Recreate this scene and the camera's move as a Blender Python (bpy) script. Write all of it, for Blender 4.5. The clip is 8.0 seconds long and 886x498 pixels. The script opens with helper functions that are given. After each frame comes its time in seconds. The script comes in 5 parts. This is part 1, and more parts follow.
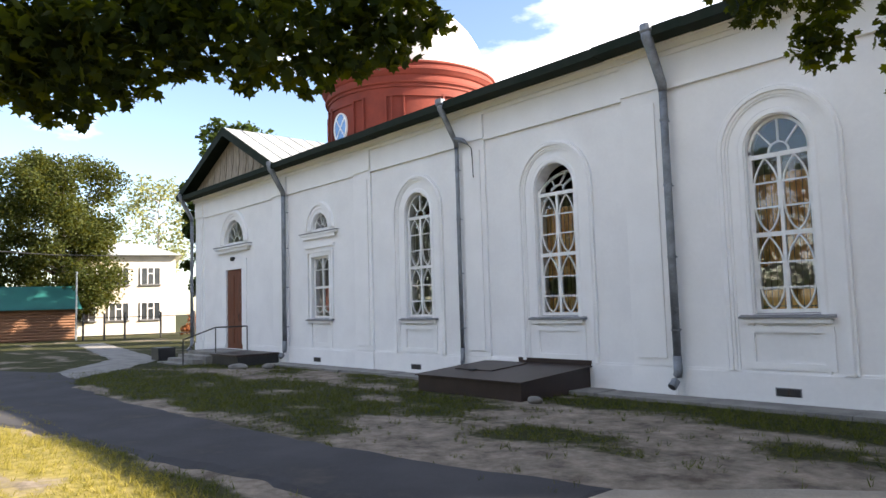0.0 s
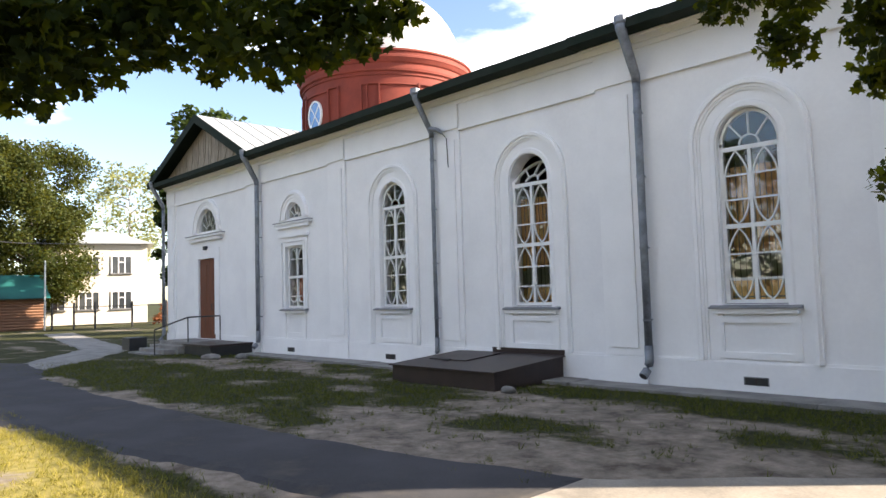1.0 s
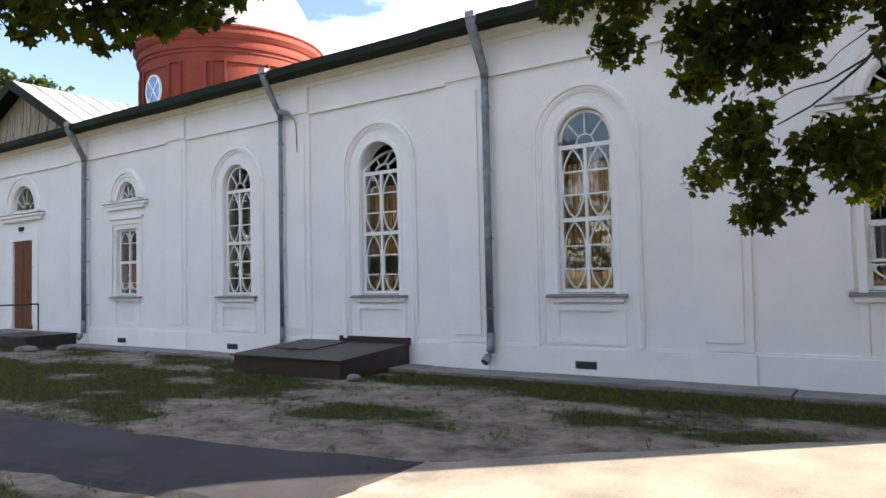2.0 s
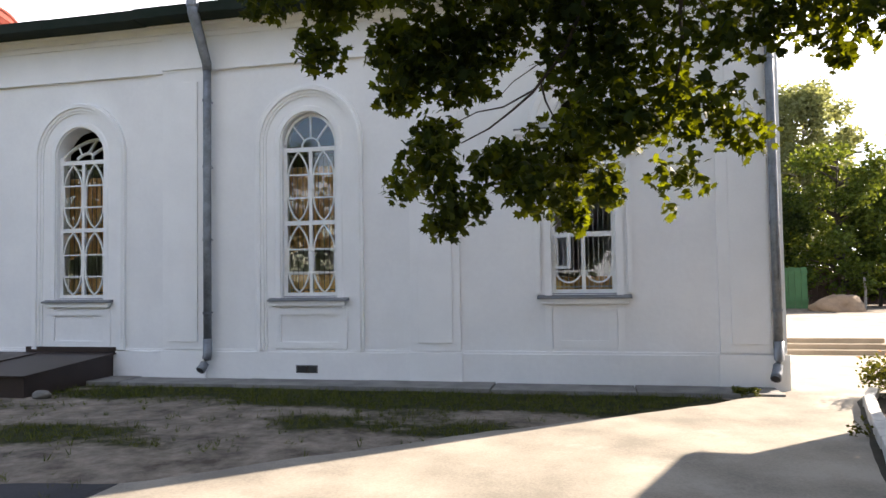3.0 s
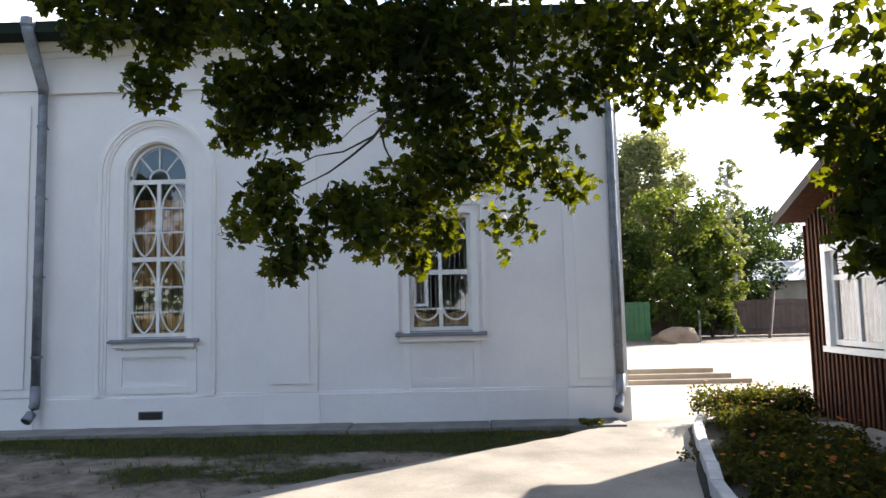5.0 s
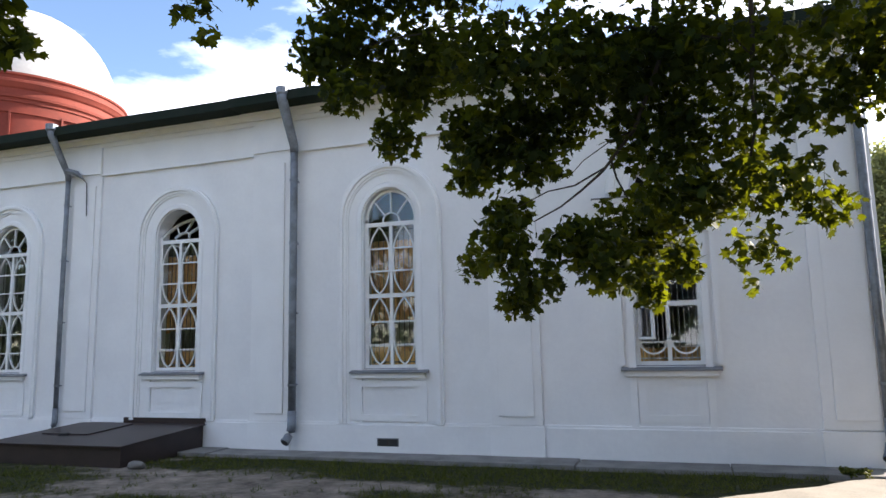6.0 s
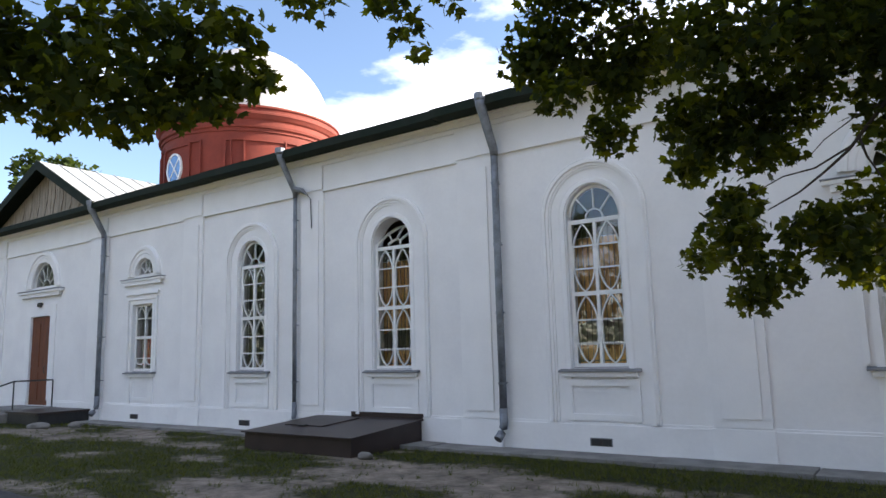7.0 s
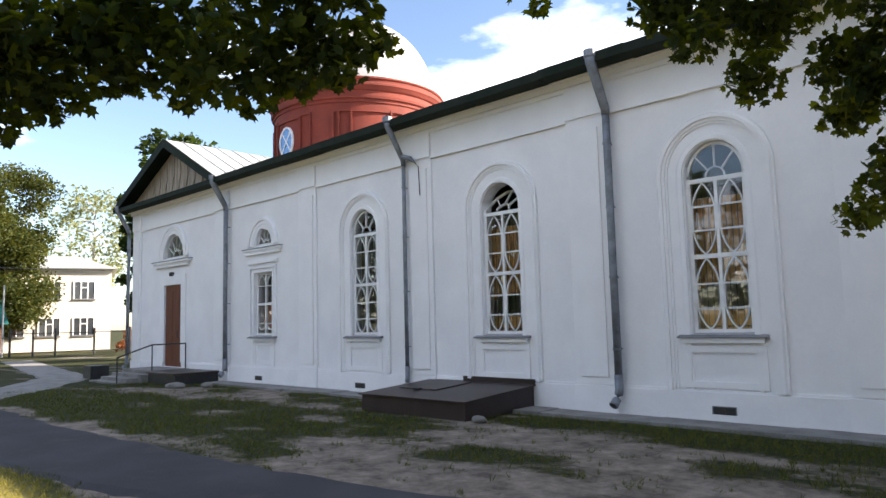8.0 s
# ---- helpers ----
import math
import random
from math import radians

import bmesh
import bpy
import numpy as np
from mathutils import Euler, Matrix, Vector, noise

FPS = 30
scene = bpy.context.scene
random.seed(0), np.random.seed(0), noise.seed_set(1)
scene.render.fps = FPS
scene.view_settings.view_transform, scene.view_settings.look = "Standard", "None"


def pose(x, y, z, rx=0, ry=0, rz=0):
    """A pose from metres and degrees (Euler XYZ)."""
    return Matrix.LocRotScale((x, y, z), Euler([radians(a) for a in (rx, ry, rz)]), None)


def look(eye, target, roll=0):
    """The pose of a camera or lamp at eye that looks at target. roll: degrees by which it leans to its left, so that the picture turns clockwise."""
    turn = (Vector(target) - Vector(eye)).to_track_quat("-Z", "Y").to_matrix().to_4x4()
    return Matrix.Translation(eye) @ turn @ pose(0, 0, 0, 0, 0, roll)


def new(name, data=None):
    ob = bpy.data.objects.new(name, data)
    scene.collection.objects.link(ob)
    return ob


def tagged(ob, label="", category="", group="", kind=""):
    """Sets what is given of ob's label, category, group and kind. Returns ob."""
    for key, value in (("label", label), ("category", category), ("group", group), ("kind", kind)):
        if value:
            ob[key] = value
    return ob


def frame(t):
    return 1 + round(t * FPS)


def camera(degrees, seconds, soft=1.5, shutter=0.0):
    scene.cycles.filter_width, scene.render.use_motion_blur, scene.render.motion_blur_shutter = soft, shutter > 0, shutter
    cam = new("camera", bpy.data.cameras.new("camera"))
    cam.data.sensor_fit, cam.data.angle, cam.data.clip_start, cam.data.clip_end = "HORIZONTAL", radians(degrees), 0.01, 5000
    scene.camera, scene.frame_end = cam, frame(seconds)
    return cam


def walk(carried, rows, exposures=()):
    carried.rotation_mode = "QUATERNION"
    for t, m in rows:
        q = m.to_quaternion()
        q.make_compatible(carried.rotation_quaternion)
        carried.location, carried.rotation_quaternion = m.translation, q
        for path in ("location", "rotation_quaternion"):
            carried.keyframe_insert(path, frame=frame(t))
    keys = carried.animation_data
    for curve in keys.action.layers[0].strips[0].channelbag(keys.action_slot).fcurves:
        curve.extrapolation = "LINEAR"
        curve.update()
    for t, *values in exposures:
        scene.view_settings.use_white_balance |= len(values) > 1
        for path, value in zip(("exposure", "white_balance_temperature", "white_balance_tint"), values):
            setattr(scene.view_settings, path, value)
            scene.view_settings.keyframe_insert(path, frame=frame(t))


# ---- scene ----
cam = camera(65.0, 8.0)
EXPOSURES = [(0.0, 2.02, 6750, 15), (2.5, 2.0, 6750, 16), (3.5, 1.86, 6650, 15), (4.2, 1.8, 6500, 15), (5.3, 1.84, 6100, 14), (7.0, 1.84, 6450, 15), (8.0, 1.88, 6550, 15)]
PATH = [
    (0, (-0.058, -10.593, 1.614), (-1.548, -9.27, 1.775), -1.7),
    (0.5, (-0.04, -10.607, 1.64), (-1.521, -9.273, 1.794), -1.5),
    (1, (-0.047, -10.563, 1.64), (-1.493, -9.188, 1.767), -1.7),
    (1.2, (-0.049, -10.553, 1.639), (-1.492, -9.174, 1.758), -1.7),
    (2.3, (-0.018, -10.495, 1.614), (-0.961, -8.735, 1.716), -1.2),
    (2.5, (0.033, -10.468, 1.619), (-0.8, -8.653, 1.738), -1.3),
    (3, (0.098, -10.453, 1.617), (-0.332, -8.501, 1.699), -0.9),
    (3.5, (0.201, -10.389, 1.612), (0.185, -8.391, 1.718), -0.1),
    (4, (0.165, -10.432, 1.6), (0.49, -8.462, 1.721), 0.1),
    (4.2, (0.196, -10.389, 1.607), (0.527, -8.421, 1.728), -0.4),
    (5.3, (0.226, -10.455, 1.663), (-0.012, -8.481, 1.876), -1.2),
    (5.5, (0.164, -10.453, 1.642), (-0.18, -8.497, 1.879), -1.0),
    (6, (0.142, -10.49, 1.66), (-0.502, -8.617, 1.942), -1.2),
    (6.5, (0.113, -10.543, 1.69), (-0.824, -8.8, 1.98), -1.1),
    (7, (0.064, -10.558, 1.669), (-1.079, -8.943, 1.959), -1.5),
    (7.5, (0.007, -10.544, 1.646), (-1.279, -9.034, 1.901), -1.4),
    (8, (-0.069, -10.563, 1.663), (-1.45, -9.13, 1.865), -1.5),
]
walk(cam, [(t, look(eye, target, roll)) for t, eye, target, roll in PATH], EXPOSURES)

# ---- world and sun ----
SUN_TO = Vector((0.655, 0.60, 0.473)).normalized()
world = bpy.data.worlds.new("sky")
scene.world = world
world.use_nodes = True
wn, wl = world.node_tree.nodes, world.node_tree.links
wn.clear()
w_out, w_bg = wn.new("ShaderNodeOutputWorld"), wn.new("ShaderNodeBackground")
sky = wn.new("ShaderNodeTexSky")
sky.sky_type, sky.sun_disc = "NISHITA", False
sky.sun_elevation, sky.sun_rotation = math.asin(SUN_TO.z), math.atan2(SUN_TO.x, SUN_TO.y)
sky.air_density, sky.dust_density, sky.ozone_density = 1.0, 0.5, 1.5
w_tc, w_map, w_noise, w_ramp = (wn.new("ShaderNodeTexCoord"), wn.new("ShaderNodeMapping"), wn.new("ShaderNodeTexNoise"), wn.new("ShaderNodeValToRGB"))
w_map.inputs["Scale"].default_value = (2.2, 2.2, 5.5)
w_map.inputs["Location"].default_value = (0.35, 0.1, 0.2)
w_noise.inputs["Scale"].default_value, w_noise.inputs["Detail"].default_value, w_noise.inputs["Roughness"].default_value = 1.3, 7, 0.55
w_ramp.color_ramp.elements[0].position, w_ramp.color_ramp.elements[1].position = 0.48, 0.66
w_ramp.color_ramp.elements[1].color = (0.85, 0.85, 0.85, 1)
w_mix = wn.new("ShaderNodeMixRGB")
w_mix.inputs[2].default_value = (12.0, 12.2, 12.6, 1)
wl.new(w_tc.outputs["Generated"], w_map.inputs["Vector"])
wl.new(w_map.outputs["Vector"], w_noise.inputs["Vector"])
# cloud cover thins out towards the west and thickens towards the north
w_sep, w_cover, w_sum = wn.new("ShaderNodeSeparateXYZ"), wn.new("ShaderNodeMapRange"), wn.new("ShaderNodeMath")
w_sum.operation = "ADD"
for k, v in (("From Min", -0.95), ("From Max", -0.35), ("To Min", -0.13), ("To Max", 0.005)):
    w_cover.inputs[k].default_value = v
wl.new(w_tc.outputs["Generated"], w_sep.inputs["Vector"])
wl.new(w_sep.outputs["X"], w_cover.inputs["Value"])
wl.new(w_noise.outputs["Fac"], w_sum.inputs[0])
wl.new(w_cover.outputs["Result"], w_sum.inputs[1])
w_north, w_all = wn.new("ShaderNodeMapRange"), wn.new("ShaderNodeMath")
w_all.operation = "ADD"
for k, v in (("From Min", 0.45), ("From Max", 0.85), ("To Min", 0.0), ("To Max", 0.12)):
    w_north.inputs[k].default_value = v
wl.new(w_sep.outputs["Y"], w_north.inputs["Value"])
wl.new(w_sum.outputs[0], w_all.inputs[0])
wl.new(w_north.outputs["Result"], w_all.inputs[1])
wl.new(w_all.outputs[0], w_ramp.inputs["Fac"])
wl.new(w_ramp.outputs["Color"], w_mix.inputs[0])
wl.new(sky.outputs["Color"], w_mix.inputs[1])
wl.new(w_mix.outputs["Color"], w_bg.inputs["Color"])
w_bg.inputs["Strength"].default_value = 0.082
wl.new(w_bg.outputs["Background"], w_out.inputs["Surface"])

sun_data = bpy.data.lights.new("sun", "SUN")
sun_data.energy, sun_data.angle, sun_data.color = 5.0, radians(0.55), (1.0, 0.9, 0.74)
sun = new("sun", sun_data)
sun.matrix_basis = look(SUN_TO * 60, (0, 0, 0))


# ---- materials ----
def material(name, color, color2=None, rough=0.8, metal=0.0, scale=3.0, bump=0.15, fine=40.0, spec=0.4, stretch=(1, 1, 1), random_amount=0.0, island=False, dirt=None, bump_dist=0.02):
    """Two tones mixed by coarse and fine noise, with relief; random_amount varies each piece."""
    m = bpy.data.materials.new(name)
    m.use_nodes = True
    n, l = m.node_tree.nodes, m.node_tree.links
    b = n["Principled BSDF"]
    color2 = color2 or tuple(c * 0.8 for c in color)
    tc, mp = n.new("ShaderNodeTexCoord"), n.new("ShaderNodeMapping")
    mp.inputs["Scale"].default_value = stretch
    l.new(tc.outputs["Object"], mp.inputs["Vector"])
    n1, n2 = n.new("ShaderNodeTexNoise"), n.new("ShaderNodeTexNoise")
    n1.inputs["Scale"].default_value, n1.inputs["Detail"].default_value = scale, 6
    n2.inputs["Scale"].default_value, n2.inputs["Detail"].default_value = fine, 4
    l.new(mp.outputs["Vector"], n1.inputs["Vector"])
    l.new(mp.outputs["Vector"], n2.inputs["Vector"])
    ramp = n.new("ShaderNodeValToRGB")
    ramp.color_ramp.elements[0].position, ramp.color_ramp.elements[1].position = 0.35, 0.68
    ramp.color_ramp.elements[0].color, ramp.color_ramp.elements[1].color = (*color, 1), (*color2, 1)
    add = n.new("ShaderNodeMath")
    add.operation = "MULTIPLY_ADD"
    add.inputs[1].default_value = 0.35
    l.new(n2.outputs["Fac"], add.inputs[0])
    sub = n.new("ShaderNodeMath")
    sub.operation = "SUBTRACT"
    sub.inputs[1].default_value = 0.175
    l.new(n1.outputs["Fac"], sub.inputs[0])
    l.new(sub.outputs[0], add.inputs[2])
    l.new(add.outputs[0], ramp.inputs["Fac"])
    out = ramp.outputs["Color"]
    if random_amount:
        hsv = n.new("ShaderNodeHueSaturation")
        if island:
            rnd = n.new("ShaderNodeNewGeometry").outputs["Random Per Island"]
        else:
            rnd = n.new("ShaderNodeObjectInfo").outputs["Random"]
        mr = n.new("ShaderNodeMapRange")
        mr.inputs["To Min"].default_value, mr.inputs["To Max"].default_value = 1 - random_amount, 1 + random_amount
        l.new(rnd, mr.inputs["Value"])
        l.new(mr.outputs["Result"], hsv.inputs["Value"])
        l.new(out, hsv.inputs["Color"])
        out = hsv.outputs["Color"]
    if dirt:
        n3 = n.new("ShaderNodeTexNoise")
        n3.inputs["Scale"].default_value, n3.inputs["Detail"].default_value = 0.9, 8
        n3.inputs["Roughness"].default_value = 0.7
        l.new(mp.outputs["Vector"], n3.inputs["Vector"])
        r3 = n.new("ShaderNodeValToRGB")
        r3.color_ramp.elements[0].position, r3.color_ramp.elements[1].position = 0.55, 0.8
        mx = n.new("ShaderNodeMixRGB")
        mx.inputs[2].default_value = (*dirt, 1)
        l.new(n3.outputs["Fac"], r3.inputs["Fac"])
        l.new(r3.outputs["Color"], mx.inputs[0])
        l.new(out, mx.inputs[1])
        out = mx.outputs["Color"]
    l.new(out, b.inputs["Base Color"])
    b.inputs["Roughness"].default_value, b.inputs["Metallic"].default_value = rough, metal
    b.inputs["Specular IOR Level"].default_value = spec
    if bump:
        bp = n.new("ShaderNodeBump")
        bp.inputs["Strength"].default_value, bp.inputs["Distance"].default_value = bump, bump_dist
        l.new(add.outputs[0], bp.inputs["Height"])
        l.new(bp.outputs["Normal"], b.inputs["Normal"])
    return m


def leaf_material(name, color, color2, through_color, share=0.4, amount=0.35, rough=0.45):
    m = bpy.data.materials.new(name)
    m.use_nodes = True
    n, l = m.node_tree.nodes, m.node_tree.links
    b, out = n["Principled BSDF"], n["Material Output"]
    rnd = n.new("ShaderNodeNewGeometry").outputs["Random Per Island"]
    ramp = n.new("ShaderNodeValToRGB")
    ramp.color_ramp.elements[0].color, ramp.color_ramp.elements[1].color = (*color, 1), (*color2, 1)
    l.new(rnd, ramp.inputs["Fac"])
    l.new(ramp.outputs["Color"], b.inputs["Base Color"])
    b.inputs["Roughness"].default_value = rough
    b.inputs["Specular IOR Level"].default_value = 0.07
    tr = n.new("ShaderNodeBsdfTranslucent")
    hsv = n.new("ShaderNodeHueSaturation")
    hsv.inputs["Color"].default_value = (*through_color, 1)
    mr = n.new("ShaderNodeMapRange")
    mr.inputs["To Min"].default_value, mr.inputs["To Max"].default_value = 1 - amount, 1 + amount
    l.new(rnd, mr.inputs["Value"])
    l.new(mr.outputs["Result"], hsv.inputs["Value"])
    l.new(hsv.outputs["Color"], tr.inputs["Color"])
    mix = n.new("ShaderNodeMixShader")
    mix.inputs["Fac"].default_value = share
    l.new(b.outputs["BSDF"], mix.inputs[1])
    l.new(tr.outputs["BSDF"], mix.inputs[2])
    l.new(mix.outputs["Shader"], out.inputs["Surface"])
    return m


def glass_material(name, tint=(0.9, 0.95, 0.95)):
    m = bpy.data.materials.new(name)
    m.use_nodes = True
    b = m.node_tree.nodes["Principled BSDF"]
    b.inputs["Base Color"].default_value = (*tint, 1)
    b.inputs["Transmission Weight"].default_value = 1.0
    b.inputs["Roughness"].default_value = 0.0
    b.inputs["IOR"].default_value = 1.5
    return m


PLASTER = material("white_lime_plaster", (0.80, 0.80, 0.80), (0.74, 0.74, 0.745), 0.85, scale=1.2, bump=0.25, fine=14, bump_dist=0.03, dirt=(0.76, 0.755, 0.74))
PLASTER_TRIM = material("white_plaster_trim", (0.81, 0.81, 0.81), (0.77, 0.77, 0.77), 0.85, scale=2, bump=0.2, fine=25)
RED_PLASTER = material("red_painted_plaster", (0.19, 0.031, 0.017), (0.14, 0.024, 0.014), 0.8, scale=1.5, bump=0.2, fine=12)
DOME_METAL = material("pale_dome_metal", (0.48, 0.47, 0.45), (0.36, 0.35, 0.34), 0.5, metal=0.2, scale=1.2, bump=0.2, fine=9)
ROOF_METAL = material("galvanised_roof_sheet", (0.52, 0.53, 0.52), (0.42, 0.43, 0.42), 0.42, metal=0.45, scale=1.5, bump=0.05, fine=20)
EAVE_GREEN = material("dark_green_eave_metal", (0.010, 0.018, 0.012), (0.018, 0.024, 0.018), 0.8, spec=0.15, scale=3, bump=0.05)
PIPE_METAL = material("weathered_zinc", (0.23, 0.25, 0.28), (0.13, 0.14, 0.155), 0.5, metal=0.4, scale=5, bump=0.1, fine=30)
SILL_METAL = material("grey_sill_sheet", (0.22, 0.225, 0.24), (0.17, 0.175, 0.19), 0.5, metal=0.2, scale=6, bump=0.05)
FRAME_PAINT = material("white_window_paint", (0.78, 0.78, 0.77), (0.70, 0.70, 0.68), 0.5, scale=9, bump=0.05)
GRILLE = material("dark_steel_bars", (0.10, 0.10, 0.10), (0.16, 0.15, 0.14), 0.5, metal=0.4, scale=9, bump=0.05)
PALE_GRILLE = material("grey_painted_bars", (0.42, 0.41, 0.39), (0.34, 0.33, 0.31), 0.6, scale=9, bump=0.05)
GLASS = glass_material("window_glass", (1.0, 1.0, 1.0))
OCULUS_GLASS = material("blue_oculus_glass", (0.10, 0.22, 0.45), (0.12, 0.26, 0.5), 0.08, scale=2, bump=0, spec=0.6)
DOOR_WOOD = material("brown_door_wood", (0.15, 0.046, 0.018), (0.10, 0.03, 0.012), 0.65, scale=2.5, bump=0.12, fine=30, stretch=(6, 6, 0.6))
GABLE_WOOD = material("weathered_grey_boards", (0.36, 0.31, 0.25), (0.22, 0.185, 0.15), 0.85, scale=3, bump=0.3, fine=25, stretch=(5, 5, 0.7))
BROWN_METAL = material("brown_painted_sheet", (0.040, 0.026, 0.023), (0.028, 0.019, 0.017), 0.45, scale=3, bump=0.06, fine=30)
DARK_METAL = material("black_painted_steel", (0.02, 0.02, 0.022), (0.03, 0.03, 0.03), 0.5, scale=6, bump=0.05)
CONCRETE = material("grey_concrete", (0.24, 0.23, 0.215), (0.15, 0.145, 0.135), 0.9, scale=2.5, bump=0.35, fine=30)
STEP_STONE = material("pale_concrete_steps", (0.30, 0.25, 0.19), (0.22, 0.18, 0.13), 0.9, scale=2, bump=0.3, fine=30)
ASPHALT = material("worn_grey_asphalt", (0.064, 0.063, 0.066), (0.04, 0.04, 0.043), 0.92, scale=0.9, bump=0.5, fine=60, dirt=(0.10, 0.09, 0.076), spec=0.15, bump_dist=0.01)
# yard asphalt: dust and painted sunlight make it paler than the path
YARD = material("sunlit_dusty_asphalt", (0.34, 0.305, 0.255), (0.20, 0.18, 0.15), 0.92, scale=1.1, bump=0.6, fine=45, spec=0.2, dirt=(0.42, 0.38, 0.33), bump_dist=0.01)
CURTAIN_TAN = material("tan_curtain_cloth", (0.66, 0.37, 0.15), (0.50, 0.27, 0.10), 0.9, scale=3, bump=0.1, stretch=(5, 5, 0.6))
CURTAIN_GREY = material("grey_green_curtain_cloth", (0.20, 0.21, 0.18), (0.13, 0.14, 0.12), 0.9, scale=3, bump=0.1, stretch=(5, 5, 0.6))
CURTAIN_RED = material("red_curtain_cloth", (0.72, 0.20, 0.12), (0.58, 0.15, 0.09), 0.9, scale=3, bump=0.1)
LACE = material("white_lace_cloth", (0.26, 0.26, 0.262), (0.15, 0.15, 0.155), 0.9, scale=8, bump=0.1)
BOARD = material("red_brown_board", (0.085, 0.032, 0.016), (0.050, 0.019, 0.010), 0.8, spec=0.2, scale=2.5, bump=0.25, fine=25, stretch=(6, 6, 0.5), random_amount=0.25)
HOUSE_WALL = material("cream_house_plaster", (0.36, 0.31, 0.24), (0.27, 0.225, 0.17), 0.9, scale=0.9, bump=0.3, fine=15, dirt=(0.24, 0.18, 0.13))
HOUSE_TRIM = material("pale_corner_plaster", (0.60, 0.58, 0.54), (0.46, 0.44, 0.40), 0.9, scale=2, bump=0.3, fine=15, dirt=(0.34, 0.29, 0.24))
KERB = material("whitewashed_kerb", (0.62, 0.61, 0.58), (0.42, 0.41, 0.39), 0.9, scale=4, bump=0.3)
BARK = material("maple_bark", (0.055, 0.045, 0.036), (0.03, 0.025, 0.02), 0.95, scale=4, bump=0.6, fine=18, stretch=(3, 3, 0.7))
PALE_BARK = material("birch_bark", (0.55, 0.53, 0.5), (0.2, 0.19, 0.18), 0.9, scale=3, bump=0.3)
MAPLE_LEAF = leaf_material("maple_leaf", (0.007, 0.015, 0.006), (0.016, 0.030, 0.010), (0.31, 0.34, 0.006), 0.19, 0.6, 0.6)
FAR_LEAF = leaf_material("garden_tree_leaf", (0.022, 0.040, 0.010), (0.055, 0.080, 0.018), (0.22, 0.26, 0.022), 0.3)
FAR_LEAF_DARK = leaf_material("dark_tree_leaf", (0.02, 0.034, 0.011), (0.04, 0.058, 0.017), (0.08, 0.12, 0.018), 0.3)
BIRCH_LEAF = leaf_material("birch_leaf", (0.12, 0.135, 0.06), (0.21, 0.215, 0.11), (0.36, 0.37, 0.12), 0.46)
GRASS = leaf_material("grass_blade", (0.030, 0.055, 0.010), (0.11, 0.12, 0.032), (0.2, 0.2, 0.035), 0.3)
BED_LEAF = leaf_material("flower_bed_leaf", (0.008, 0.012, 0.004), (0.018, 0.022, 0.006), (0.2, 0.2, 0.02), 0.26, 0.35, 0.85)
PETAL = leaf_material("orange_petal", (0.26, 0.03, 0.004), (0.38, 0.15, 0.01), (0.6, 0.25, 0.02), 0.3)
LOG = material("stained_log_siding", (0.20, 0.10, 0.055), (0.15, 0.075, 0.04), 0.6, scale=2, bump=0.2, stretch=(0.5, 0.5, 4), random_amount=0.15)
TEAL_ROOF = material("teal_metal_roof", (0.012, 0.095, 0.085), (0.01, 0.075, 0.07), 0.5, scale=1, bump=0.05)
DARK_PANE = material("dark_window_pane", (0.03, 0.035, 0.04), (0.05, 0.055, 0.06), 0.1, scale=1, bump=0, spec=0.7)
GREEN_PAINT = material("green_painted_boards", (0.035, 0.105, 0.04), (0.025, 0.08, 0.03), 0.7, scale=2, bump=0.1, random_amount=0.12)
FENCE_BROWN = material("brown_fence_boards", (0.11, 0.075, 0.06), (0.08, 0.055, 0.045), 0.85, scale=2, bump=0.2, random_amount=0.15)
SOIL = material("sandy_spoil", (0.25, 0.18, 0.12), (0.17, 0.12, 0.08), 0.95, scale=2, bump=0.5, fine=14)
STONE = material("grey_field_stone", (0.19, 0.18, 0.165), (0.13, 0.125, 0.115), 0.9, scale=4, bump=0.4)


# ---- mesh helpers ----
def part(name, bm, mat, parent=None, label="", smooth=False):
    """Links a bmesh as one mesh object, in world coordinates, under parent."""
    me = bpy.data.meshes.new(name)
    bm.normal_update()
    bm.to_mesh(me)
    bm.free()
    return link_part(name, me, mat, parent, label, smooth)


def link_part(name, me, mat, parent=None, label="", smooth=False):
    if mat and not me.materials:
        me.materials.append(mat)
    if smooth:
        me.polygons.foreach_set("use_smooth", [True] * len(me.polygons))
    ob = new(name, me)
    if parent:
        ob.parent = parent
        if parent.parent is None:
            ob.matrix_parent_inverse = parent.matrix_basis.inverted()
    if label:
        ob["label"] = label
    return ob


def thing(name, x, y, z, label, category, group="", kind=""):
    ob = new(name)
    ob.matrix_basis = Matrix.Translation((x, y, z))
    ob.empty_display_size = 0.2
    return tagged(ob, label, category, group, kind)


def add_box(bm, x0, x1, y0, y1, z0, z1, m=None, bevel=0.0):
    vs = [bm.verts.new((x, y, z)) for x in (x0, x1) for y in (y0, y1) for z in (z0, z1)]
    if m is not None:
        for v in vs:
            v.co = m @ v.co
    fs = [bm.faces.new([vs[i] for i in q]) for q in ((0, 1, 3, 2), (4, 6, 7, 5), (0, 4, 5, 1), (2, 3, 7, 6), (0, 2, 6, 4), (1, 5, 7, 3))]
    if bevel:
        es = {e for f in fs for e in f.edges}
        bmesh.ops.bevel(bm, geom=list(es), offset=bevel, segments=2, profile=0.6, affect="EDGES")


def box(x0, x1, y0, y1, z0, z1, m=None, bevel=0.0):
    bm = bmesh.new()
    add_box(bm, x0, x1, y0, y1, z0, z1, m, bevel)
    return bm


